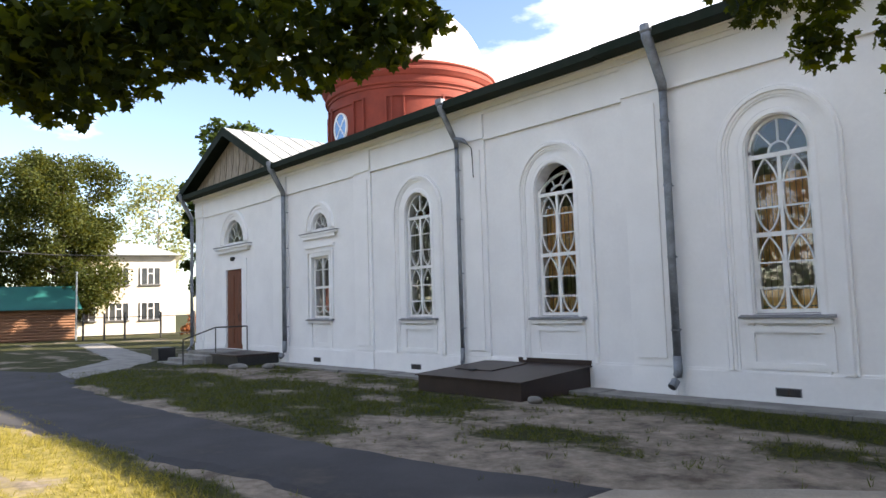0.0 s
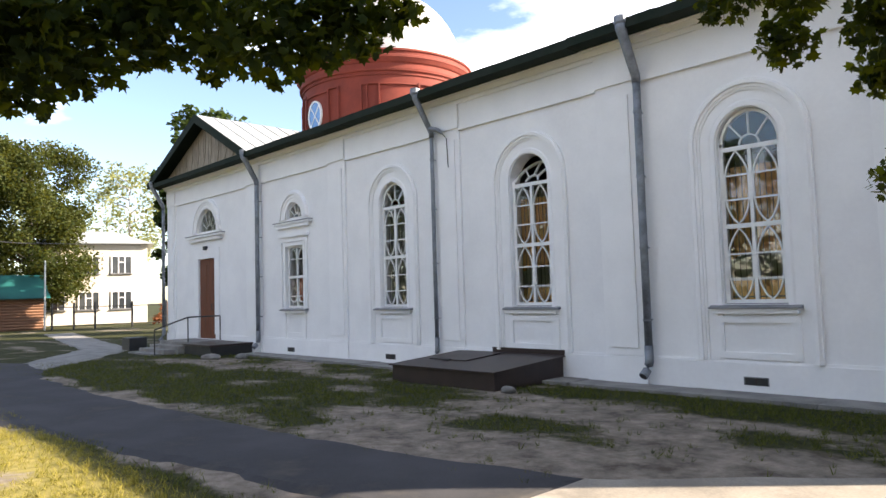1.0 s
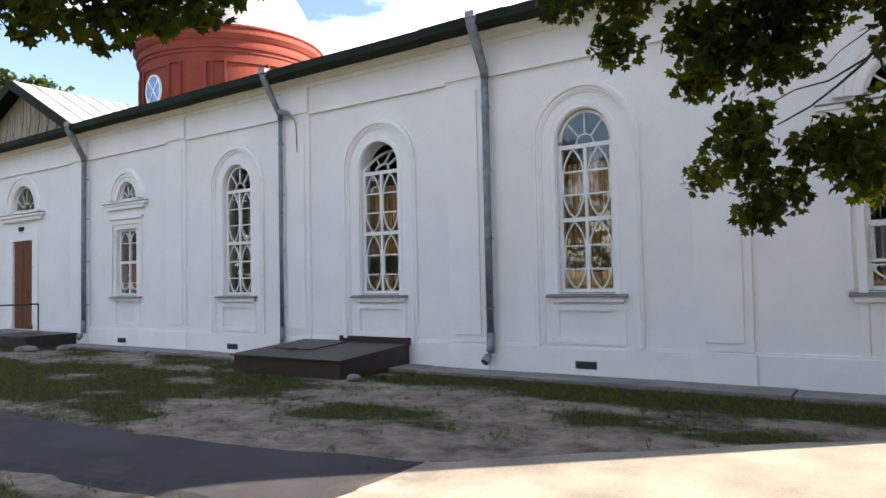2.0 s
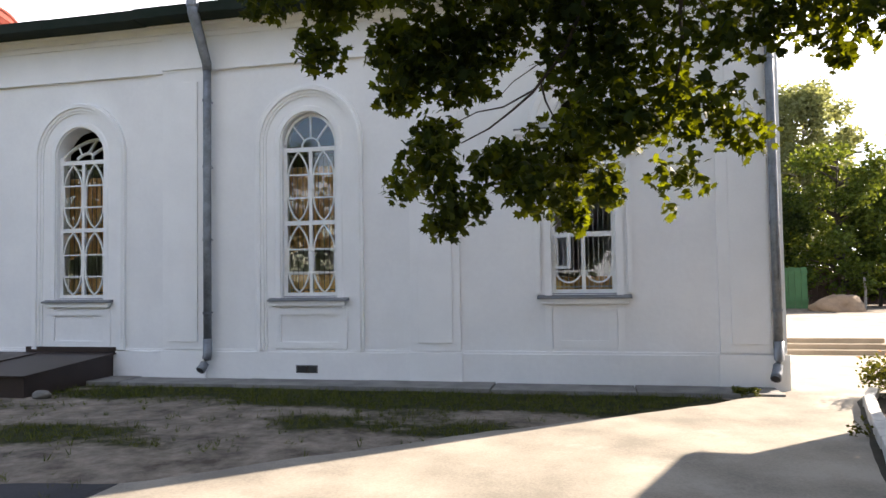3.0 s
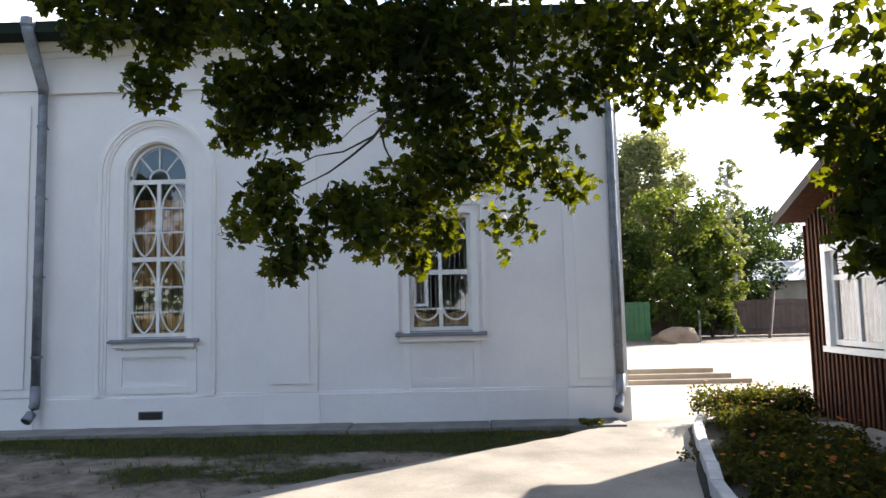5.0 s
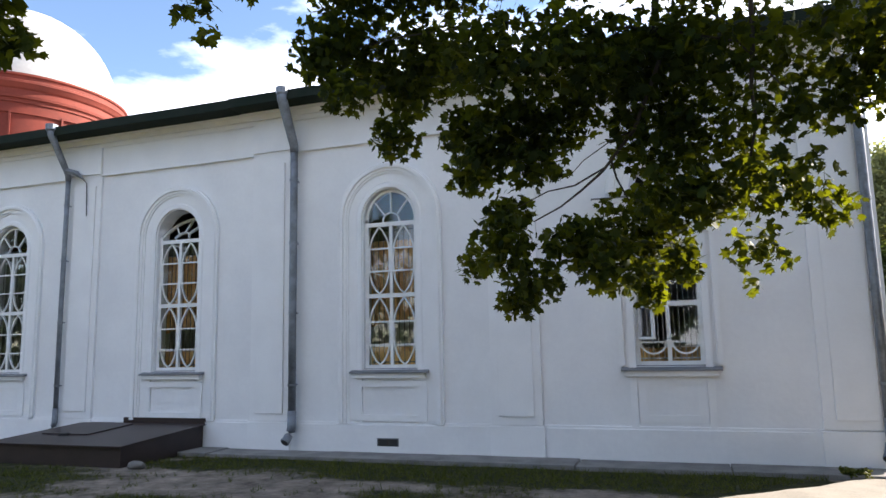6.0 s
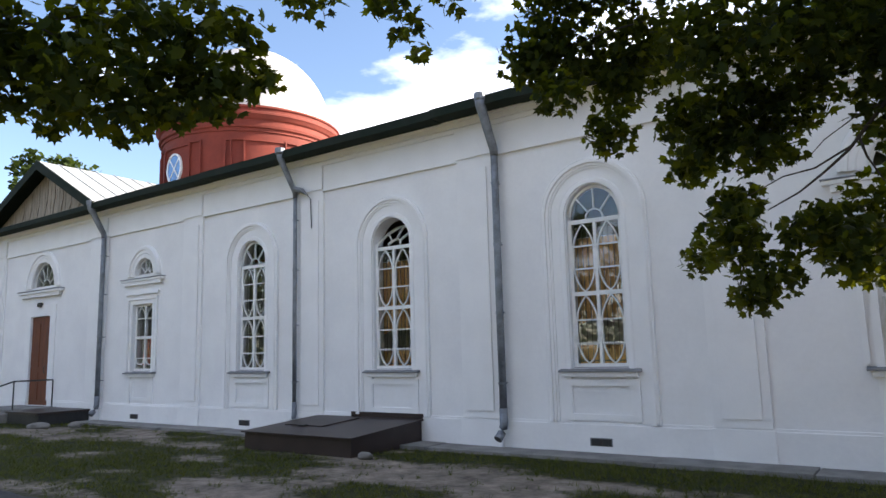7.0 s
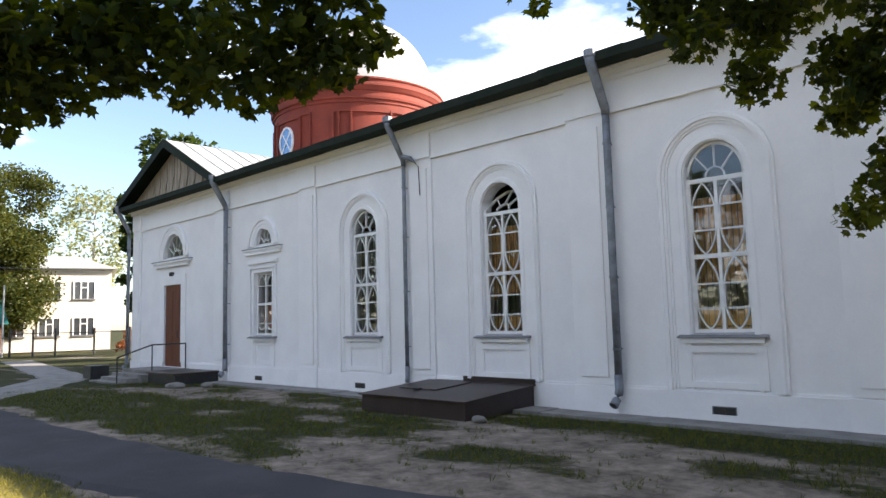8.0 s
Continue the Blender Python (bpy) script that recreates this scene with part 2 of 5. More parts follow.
def add_prism(bm, pts, y0, y1):
    """Extrudes a polygon of (x, z) from y0 to y1."""
    a = [bm.verts.new((x, y0, z)) for x, z in pts]
    b = [bm.verts.new((x, y1, z)) for x, z in pts]
    bm.faces.new(a)
    bm.faces.new(b[::-1])
    for i in range(len(pts)):
        j = (i + 1) % len(pts)
        bm.faces.new((a[j], a[i], b[i], b[j]))


def add_tube(bm, pts, radii, seg=8, cap=True):
    pts = [Vector(p) for p in pts]
    if not isinstance(radii, (list, tuple)):
        radii = [radii] * len(pts)
    rings = []
    for i, p in enumerate(pts):
        d = (pts[min(i + 1, len(pts) - 1)] - pts[max(i - 1, 0)]).normalized()
        u = d.cross(Vector((0, 0, 1)) if abs(d.z) < 0.9 else Vector((0, 1, 0))).normalized()
        v = d.cross(u)
        rings.append([bm.verts.new(p + (u * math.cos(2 * math.pi * k / seg) + v * math.sin(2 * math.pi * k / seg)) * radii[i]) for k in range(seg)])
    for a, b in zip(rings, rings[1:]):
        for k in range(seg):
            bm.faces.new((a[k], a[(k + 1) % seg], b[(k + 1) % seg], b[k]))
    if cap:
        bm.faces.new(rings[0][::-1])
        bm.faces.new(rings[-1])


def tube(pts, radii, seg=8):
    bm = bmesh.new()
    add_tube(bm, pts, radii, seg)
    return bm


def add_strip(bm, pts, w, y0, y1):
    """A flat bar of width w along a polyline of (x, z), from y0 to y1."""
    P = [Vector((x, 0, z)) for x, z in pts]
    sect = []
    for i, p in enumerate(P):
        d = (P[min(i + 1, len(P) - 1)] - P[max(i - 1, 0)]).normalized()
        s = Vector((-d.z, 0, d.x)) * (w / 2)
        sect.append([bm.verts.new(p + o + Vector((0, y, 0))) for o, y in ((s, y0), (-s, y0), (-s, y1), (s, y1))])
    for a, b in zip(sect, sect[1:]):
        for k in range(4):
            bm.faces.new((a[k], a[(k + 1) % 4], b[(k + 1) % 4], b[k]))
    bm.faces.new(sect[0][::-1])
    bm.faces.new(sect[-1])


def lathe(profile, cx, cy, seg=64, a0=0.0, a1=2 * math.pi):
    bm = bmesh.new()
    full = abs(a1 - a0 - 2 * math.pi) < 1e-6
    n = seg if full else seg + 1
    rings = [[bm.verts.new((cx + r * math.sin(a0 + (a1 - a0) * k / seg), cy - r * math.cos(a0 + (a1 - a0) * k / seg), z)) for k in range(n)] for r, z in profile]
    for a, b in zip(rings, rings[1:]):
        for k in range(seg):
            bm.faces.new((a[k], a[(k + 1) % n], b[(k + 1) % n], b[k]))
    return bm


def arc(cx, cz, r, a0, a1, n=24):
    return [(cx + r * math.cos(radians(a0 + (a1 - a0) * i / n)), cz + r * math.sin(radians(a0 + (a1 - a0) * i / n))) for i in range(n + 1)]


# ---- ground ----
def fade(v, a, b):
    t = min(1.0, max(0.0, (v - a) / (b - a)))
    return t * t * (3 - 2 * t)


def grass_cover(x, y):
    """How much of the ground is grass, 0 to 1."""
    n = noise.fractal(Vector((x * 0.55, y * 0.9, 3.1)), 1.0, 2.0, 4)
    n2 = noise.noise(Vector((x * 0.16, y * 0.25, 9.0)))
    strip = fade(y, -2.3, -1.5) * (1 - fade(y, -0.75, -0.55)) * 0.9
    left = (1 - fade(x, -9.5, -6.5)) * 0.62
    near = (1 - fade(y, -7.9, -7.3)) * (1 - fade(x, -4.0, -2.5)) * 0.75
    right = fade(x, -4.0, -2.0) * 0.25
    far = (1 - fade(x, -34, -26)) * 0.7 + fade(y, 27, 29) * 0.6
    bare = (1 - fade(abs(x + 16), 2, 6)) * (1 - fade(abs(y + 1.7), 0.5, 1.4)) * 0.35
    yard = fade(y, -0.6, 0.6) * fade(x, 1.5, 3.0) * (1 - fade(y, 27, 29)) * 1.2
    far_edge = -5.5 - 0.1 * min(max(-3.7 - x, 0), 9.5)
    near_edge = -7.05 - 0.135 * min(max(-3.7 - x, 0), 9.0) - 0.29 * max(-12.7 - x, 0)
    worn = (1 - min(fade(abs(y - far_edge - 0.1), 0.1, 0.6), fade(abs(y - near_edge + 0.1), 0.1, 0.5))) * (1 - fade(x, -3.7, -2.7)) * fade(x, -30, -22) * 0.5
    v = max(strip, left, near, right, far) + 0.85 * n + 0.3 * n2 - bare - yard - worn
    return min(1.0, max(0.0, 0.15 + v))


def steps_between(a, b, d):
    n = max(1, round((b - a) / d))
    return [a + (b - a) * i / n for i in range(n)]


gx = [-600, -300, -160, -90] + steps_between(-60, -30, 2) + steps_between(-30, 6, 0.22) + steps_between(6, 30, 2) + [30, 50, 90, 160, 300, 600]
gy = [-600, -300, -150, -60, -30] + steps_between(-20, -11, 1) + steps_between(-11, 1, 0.2) + steps_between(1, 40, 1.5) + [40, 60, 100, 200, 400, 600]
g_verts = [(x, y, 0.02 * noise.noise(Vector((x * 0.7, y * 0.7, 0))) - 0.02 + (0.012 * noise.noise(Vector((x * 3, y * 3, 5))))) for y in gy for x in gx]
nx = len(gx)
g_faces = [(j * nx + i, j * nx + i + 1, (j + 1) * nx + i + 1, (j + 1) * nx + i) for j in range(len(gy) - 1) for i in range(nx - 1)]
g_me = bpy.data.meshes.new("ground")
g_me.from_pydata(g_verts, [], g_faces)
g_att = g_me.attributes.new("grass_cover", "FLOAT", "POINT")
g_att.data.foreach_set("value", [grass_cover(v[0], v[1]) for v in g_verts])

# parched yellow plus painted sunlight, past the edge of the church's shadow
d_att = g_me.attributes.new("sunlit_dry_grass", "FLOAT", "POINT")
d_att.data.foreach_set("value", [(1 - fade(v[1], -8.6, -7.8)) * (1 - fade(v[0], -4.5, -3.5)) for v in g_verts])


def ground_material():
    m = bpy.data.materials.new("sandy_soil_with_grass")
    m.use_nodes = True
    n, l = m.node_tree.nodes, m.node_tree.links
    b = n["Principled BSDF"]
    tc, at = n.new("ShaderNodeTexCoord"), n.new("ShaderNodeAttribute")
    at.attribute_name = "grass_cover"

    def tone(scale, c1, c2, lo=0.35, hi=0.7):
        t, r = n.new("ShaderNodeTexNoise"), n.new("ShaderNodeValToRGB")
        t.inputs["Scale"].default_value, t.inputs["Detail"].default_value, t.inputs["Roughness"].default_value = scale, 9, 0.72
        r.color_ramp.elements[0].position, r.color_ramp.elements[1].position = lo, hi
        r.color_ramp.elements[0].color, r.color_ramp.elements[1].color = (*c1, 1), (*c2, 1)
        l.new(tc.outputs["Object"], t.inputs["Vector"])
        l.new(t.outputs["Fac"], r.inputs["Fac"])
        return t.outputs["Fac"], r.outputs["Color"]
    f1, sand = tone(2.2, (0.085, 0.069, 0.053), (0.33, 0.28, 0.225))
    f2, turf = tone(5.0, (0.015, 0.021, 0.006), (0.058, 0.056, 0.019))
    f3, _ = tone(6.0, (0, 0, 0), (1, 1, 1))
    add = n.new("ShaderNodeMath")
    add.operation = "ADD"
    l.new(at.outputs["Fac"], add.inputs[0])
    l.new(f3, add.inputs[1])
    mr = n.new("ShaderNodeMapRange")
    mr.inputs["From Min"].default_value, mr.inputs["From Max"].default_value = 0.82, 1.15
    l.new(add.outputs[0], mr.inputs["Value"])
    sunlit_at = n.new("ShaderNodeAttribute")
    sunlit_at.attribute_name = "sunlit_dry_grass"
    _, sunlit_straw = tone(7.0, (0.12, 0.11, 0.025), (0.33, 0.27, 0.09))
    sunlit_mix = n.new("ShaderNodeMixRGB")
    l.new(sunlit_at.outputs["Fac"], sunlit_mix.inputs[0])
    l.new(turf, sunlit_mix.inputs[1])
    l.new(sunlit_straw, sunlit_mix.inputs[2])
    turf = sunlit_mix.outputs["Color"]
    mx = n.new("ShaderNodeMixRGB")
    l.new(mr.outputs["Result"], mx.inputs[0])
    l.new(sand, mx.inputs[1])
    l.new(turf, mx.inputs[2])
    l.new(mx.outputs["Color"], b.inputs["Base Color"])
    b.inputs["Roughness"].default_value = 0.95
    b.inputs["Specular IOR Level"].default_value = 0.15
    bp = n.new("ShaderNodeBump")
    bp.inputs["Strength"].default_value, bp.inputs["Distance"].default_value = 0.6, 0.03
    ft, _ = tone(18.0, (0, 0, 0), (1, 1, 1))
    l.new(ft, bp.inputs["Height"])
    l.new(bp.outputs["Normal"], b.inputs["Normal"])
    return m


ground = link_part("ground", g_me, ground_material(), smooth=True)
tagged(ground, "sandy yard ground with worn patchy grass", "ground", kind="structure")


def sheet(name, outline, z, mat, label, category, rag=0.06, wet=0.25):
    """A thin ground sheet with an uneven edge."""
    pts = []
    for (x0, y0), (x1, y1) in zip(outline, outline[1:] + outline[:1]):
        d = math.hypot(x1 - x0, y1 - y0)
        k = max(1, min(60, round(d / wet)))
        for i in range(k):
            x, y = x0 + (x1 - x0) * i / k, y0 + (y1 - y0) * i / k
            r = rag * noise.fractal(Vector((x * 1.3, y * 1.3, 2)), 1.0, 2.0, 3)
            pts.append((x - r * (y1 - y0) / d, y + r * (x1 - x0) / d))
    bm = bmesh.new()
    top = [bm.verts.new((x, y, z)) for x, y in pts]
    area = sum(x0 * y1 - x1 * y0 for (x0, y0), (x1, y1) in zip(pts, pts[1:] + pts[:1]))
    side = 1 if area > 0 else -1
    low = []
    for i, (x, y) in enumerate(pts):
        (xa, ya), (xb, yb) = pts[i - 1], pts[(i + 1) % len(pts)]
        d = math.hypot(xb - xa, yb - ya) or 1.0
        low.append(bm.verts.new((x + side * 0.22 * (yb - ya) / d, y - side * 0.22 * (xb - xa) / d, z - 0.065)))
    f = bm.faces.new(top)
    for i in range(len(pts)):
        j = (i + 1) % len(pts)
        bm.faces.new((top[j], top[i], low[i], low[j]))
    bmesh.ops.triangulate(bm, faces=[f])
    bmesh.ops.recalc_face_normals(bm, faces=bm.faces[:])
    return tagged(part(name, bm, mat), label, category, kind="structure")


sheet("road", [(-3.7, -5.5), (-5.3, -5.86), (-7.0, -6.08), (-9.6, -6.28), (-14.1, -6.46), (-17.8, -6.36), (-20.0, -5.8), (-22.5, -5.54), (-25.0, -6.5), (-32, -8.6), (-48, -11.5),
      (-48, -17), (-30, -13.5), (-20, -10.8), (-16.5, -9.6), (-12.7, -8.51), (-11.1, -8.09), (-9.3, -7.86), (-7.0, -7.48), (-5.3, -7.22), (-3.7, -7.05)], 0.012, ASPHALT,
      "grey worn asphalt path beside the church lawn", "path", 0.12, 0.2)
# the pale sheet's church side is cut along the shadow edge
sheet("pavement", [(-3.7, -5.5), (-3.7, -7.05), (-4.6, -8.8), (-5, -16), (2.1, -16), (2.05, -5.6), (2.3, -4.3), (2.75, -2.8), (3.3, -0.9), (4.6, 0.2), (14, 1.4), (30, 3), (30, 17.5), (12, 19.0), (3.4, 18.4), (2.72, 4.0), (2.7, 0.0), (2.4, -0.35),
      (0.95, -1.75), (-1.0, -3.2), (-2.5, -4.5)], 0.008, YARD, "dusty asphalt yard, paled in colour to look sunlit", "pavement", 0.1)
sheet("flower_bed_soil", [(2.0, -7.4), (2.2, -5.4), (2.42, -4.3), (2.85, -2.8), (3.35, -1.0), (3.6, -0.5), (5.3, -0.3), (5.5, -8)], 0.06, material("dark_bed_soil", (0.03, 0.024, 0.016), (0.02, 0.02, 0.01), 0.95, scale=5, bump=0.6), "dark soil of the flower bed", "soil", 0.02)
sheet("path", [(-20.4, -5.85), (-22.6, -5.6), (-27.5, -2.6), (-44, 0.2), (-44, 1.6), (-27.8, -1.2), (-25.6, -1.6), (-21.5, -4.6)], 0.004, CONCRETE, "grey trodden side path leading to the steps", "path", 0.12)

# ---- church ----
X0, X1, DEPTH, EAVE = -26.15, 2.6, 16.0, 6.0
CROSS_X, CROSS_Y = -22.85, 8.0
church = thing("church", -12, 8, 0, "white plastered single-storey church with red drum and pale dome", "church")


def add_bay(bm, x0, x1, z0, z1, op=None, y=0.0, reveal=0.32):
    """A stretch of wall face, with an opening op = (cx, half width, sill z, spring z, rise)."""
    q = lambda pts: bm.faces.new([bm.verts.new((px, y, pz)) for px, pz in pts])
    if op is None:
        q([(x0, z0), (x1, z0), (x1, z1), (x0, z1)])
        return
    cx, hw, zb, zs, rise = op
    n = 20
    curve = [(cx + hw * math.cos(math.pi * i / n), zs + rise * math.sin(math.pi * i / n)) for i in range(n + 1)]
    top = zs + rise
    if zb > z0 + 1e-4:
        q([(x0, z0), (x1, z0), (x1, zb), (x0, zb)])
    right = [(cx + hw, zb)] + curve[: n // 2 + 1] if zb < zs - 1e-4 else curve[: n // 2 + 1]
    left = curve[n // 2 :] + ([(cx - hw, zb)] if zb < zs - 1e-4 else [])
    q(([(x1, z1), (cx, z1)] + right[::-1] + [(x1, zb)]))
    q(([(cx, z1), (x0, z1), (x0, zb)] + left[::-1]))
    ring = right + left[1:]
    for (ax, az), (bx, bz) in zip(ring, ring[1:] + ring[:1]):
        bm.faces.new([bm.verts.new(p) for p in ((ax, y, az), (bx, y, bz), (bx, y + reveal, bz), (ax, y + reveal, az))])


TALL = [-12.88, -8.68, -4.41]
LOW = [-17.30, -0.09]
DOOR_X = -22.95
GW = 0.47
bm = bmesh.new()
add_bay(bm, X0, -19.6, 0.0, 3.6, (DOOR_X, 0.62, 0.34, 3.05, 0.02))
add_bay(bm, X0, -19.6, 3.6, 6.3, (DOOR_X, 0.74, 3.98, 3.98, 0.80))
add_bay(bm, -19.6, -14.9, 0, 3.5, (LOW[0], GW, 1.34, 3.1, 0.02))
add_bay(bm, -19.6, -14.9, 3.5, 6.3, (LOW[0], 0.42, 3.9, 3.9, 0.46))
add_bay(bm, -14.9, -10.7, 0, 6.3, (TALL[0], GW, 1.34, 3.84, 0.49))
add_bay(bm, -10.7, -6.55, 0, 6.3, (TALL[1], GW, 1.34, 3.84, 0.49))
add_bay(bm, -6.55, -2.0, 0, 6.3, (TALL[2], GW, 1.34, 3.84, 0.49))
add_bay(bm, -2.0, X1, 0, 3.5, (LOW[1], GW, 1.34, 3.1, 0.02))
add_bay(bm, -2.0, X1, 3.5, 6.3, (LOW[1], 0.42, 3.9, 3.9, 0.46))
bmesh.ops.remove_doubles(bm, verts=bm.verts[:], dist=0.0005)
front = part("wall", bm, PLASTER, church, "white plaster front wall with arched openings")
part("wall", box(X0, X0 + 0.5, 0.002, DEPTH, 0, 6.3), PLASTER, church)
part("wall", box(X1 - 0.5, X1, 0.002, DEPTH, 0, 6.3), PLASTER, church)
part("wall", box(X0 + 0.5, X1 - 0.5, DEPTH - 0.5, DEPTH, 0, 6.3), PLASTER, church)
# added slab, out of view, that blocks sky light leaking in under the roof
tagged(part("ceiling", box(X0 + 0.5, X1 - 0.5, 0.33, DEPTH - 0.5, 6.06, 6.2), GABLE_WOOD), "unseen slab that keeps the church interior dark", "ceiling", kind="structure")
# plinth in stretches between the door steps and the corners
bm = bmesh.new()
for a, b in ((X0 - 0.03, -23.6), (-22.1, X1 + 0.03)):
    add_prism(bm, [(a, -0.05), (b, -0.05), (b, 0.46), (a, 0.46)], -0.05, 0.0)
    add_prism(bm, [(a, 0.46), (b, 0.46), (b, 0.50), (a, 0.50)], -0.025, 0.0)
part("plinth", bm, PLASTER, church, "smooth white plinth")
# frieze band under the eave, and its lower fillet
part("frieze", box(X0 - 0.02, X1 + 0.02, -0.035, 0.0, 5.19, 5.72), PLASTER_TRIM, church)
bm = bmesh.new()
add_prism(bm, [(X0 - 0.02, 5.15), (X1 + 0.02, 5.15), (X1 + 0.02, 5.19), (X0 - 0.02, 5.19)], -0.06, 0.0)
part("string_course", bm, PLASTER_TRIM, church, "thin projecting plaster band")
for z0, z1, d in ((5.72, 5.80, 0.07), (5.80, 5.90, 0.13), (5.90, 6.02, 0.2)):
    part("cornice", box(X0 - d, X1 + d, -d, 0.0, z0, z1), PLASTER_TRIM, church)
# wall strips, each with a raised field
for a, b, p0, p1 in ((-15.5, -14.72, -15.38, -14.84), (-11.29, -10.51, -11.17, -10.63), (-7.02, -6.24, -6.9, -6.36), (-2.72, -1.94, -2.6, -2.06), (1.77, X1 + 0.03, 1.92, 2.44), (X0 - 0.03, -25.5, -26.0, -25.6), (-20.05, -19.15, -19.92, -19.3)):
    pil = part("pilaster", box(a, b, -0.055, 0.0, 0.5, 5.15), PLASTER_TRIM, church)
    part("pilaster_field", box(p0, p1, -0.085, -0.055, 0.62, 4.96, bevel=0.008), PLASTER_TRIM, pil)
    part("pilaster_foot", box(a - 0.03, b + 0.03, -0.085, -0.05, -0.03, 0.48, bevel=0.008), PLASTER_TRIM, pil)
    part("pilaster_head", box(a, b, -0.09, -0.035, 5.19, 5.72, bevel=0.006), PLASTER_TRIM, pil)

# moulding profiles: (distance from the opening, projection)
BIG = [(0.02, 0.0), (0.02, 0.03), (0.09, 0.03), (0.115, 0.015), (0.26, 0.015), (0.26, 0.035), (0.295, 0.035), (0.30, 0.055), (0.345, 0.055), (0.35, 0.085), (0.405, 0.09), (0.43, 0.06), (0.455, 0.06), (0.455, 0.0)]
SMALL = [(0.02, 0.0), (0.02, 0.03), (0.12, 0.03), (0.14, 0.05), (0.22, 0.05), (0.23, 0.08), (0.30, 0.085), (0.34, 0.05), (0.36, 0.0)]


def moulding(cx, hw, zb, zs, profile, rise=None, n=28):
    """A moulded surround swept up one jamb, round the arch and down the other."""
    rise = rise or hw
    bm = bmesh.new()
    rows = []
    for d, h in profile:
        row = [(cx + hw + d, -h, zb)] if zb < zs else []
        row += [(cx + (hw + d) * math.cos(math.pi * i / n), -h, zs + (rise + d) * math.sin(math.pi * i / n)) for i in range(n + 1)]
        row += [(cx - hw - d, -h, zb)] if zb < zs else []
        rows.append([bm.verts.new(p) for p in row])
    for a, b in zip(rows, rows[1:]):
        for k in range(len(a) - 1):
            bm.faces.new((a[k], a[k + 1], b[k + 1], b[k]))
    return bm


def square_moulding(x0, x1, z0, z1, w, h):
    bm = bmesh.new()
    add_box(bm, x0 - w, x0, -h, 0, z0, z1 + w)
    add_box(bm, x1, x1 + w, -h, 0, z0, z1 + w)
    add_box(bm, x0, x1, -h, 0, z1, z1 + w)
    return bm


def sill(cx, half, z, parent):
    bm = bmesh.new()
    prof = [(-0.125, z - 0.045), (-0.125, z - 0.02), (0.10, z + 0.04), (0.10, z - 0.045)]
    a = [bm.verts.new((cx - half, y, pz)) for y, pz in prof]
    b = [bm.verts.new((cx + half, y, pz)) for y, pz in prof]
    bm.faces.new(a)
    bm.faces.new(b[::-1])
    for i in range(4):
        bm.faces.new((a[i], b[i], b[(i + 1) % 4], a[(i + 1) % 4]))
    part("sill", bm, SILL_METAL, parent, "grey sheet metal sill")
    part("sill_bed", box(cx - half + 0.05, cx + half - 0.05, -0.09, 0.0, z - 0.12, z - 0.045, bevel=0.01), PLASTER_TRIM, parent)


def apron(cx, parent, half=0.52, z0=0.62, z1=1.06, proud=0.036):
    """The recessed field under a sill, inside a raised border."""
    bm = bmesh.new()
    add_box(bm, cx - half - 0.12, cx - half, -proud, 0, z0 - 0.1, z1 + 0.1)
    add_box(bm, cx + half, cx + half + 0.12, -proud, 0, z0 - 0.1, z1 + 0.1)
    add_box(bm, cx - half, cx + half, -proud, 0, z1, z1 + 0.1)
    add_box(bm, cx - half, cx + half, -proud, 0, z0 - 0.1, z0)
    part("apron", bm, PLASTER_TRIM, parent, "raised plaster border under the sill")


def oval(cx, z0, z1, hw, point_top=True, n=18):
    """Half outlines of a bar pattern that is pointed at both ends."""
    out = []
    for s in (-1, 1):
        pts = []
        for i in range(n + 1):
            t = i / n
            x = hw * (1 - (1 - t / 0.38) ** 2) if t < 0.38 else (hw if t < 0.62 else hw * max(0.0, 1 - ((t - 0.62) / 0.38) ** 2) ** 0.75)
            pts.append((cx + s * x, z1 + (z0 - z1) * t if point_top else z0 + (z1 - z0) * t))
        out.append(pts)
    return out


def fan(bm, cx, zs, hw, rise, spokes, y0, y1, hub=0.15):
    add_strip(bm, [(cx + hw * math.cos(math.pi * i / 20), zs + rise * math.sin(math.pi * i / 20)) for i in range(21)], 0.045, y0, y1)
    add_strip(bm, arc(cx, zs, hub, 0, 180, 10), 0.022, y0, y1)
    for a in spokes:
        c, s = math.cos(radians(a)), math.sin(radians(a))
        add_strip(bm, [(cx + hub * c, zs + hub * s), (cx + hw * c * 0.98, zs + rise * s * 0.98)], 0.022, y0, y1)


def pane_box(x0, x1, z0, z1, parent):
    p = part("pane", box(x0, x1, 0.105, 0.109, z0, z1), GLASS, parent)
    p.visible_shadow = False


def pane_fan(cx, zs, hw, rise, parent, n=4):
    for k in range(n):
        bm = bmesh.new()
        add_prism(bm, [(cx, zs)] + [(cx + hw * math.cos(math.pi * (k + i / 6) / n), zs + rise * math.sin(math.pi * (k + i / 6) / n)) for i in range(7)], 0.105, 0.109)
        p = part("pane", bm, GLASS, parent)
        p.visible_shadow = False


def bars(cx, hw, z0, z1, parent, n=9, y=0.19, mat=None):
    mat = mat or GRILLE
    bm = bmesh.new()
    for i in range(n):
        x = cx - hw + 2 * hw * (i + 0.5) / n
        add_tube(bm, [(x, y, z0), (x, y, z1)], 0.007, 5)
    for z in (z0 + 0.05, (z0 + z1) / 2, z1 - 0.05):
        add_box(bm, cx - hw, cx + hw, y - 0.006, y + 0.006, z - 0.012, z + 0.012)
    part("grille", bm, mat, parent, "thin steel security bars")


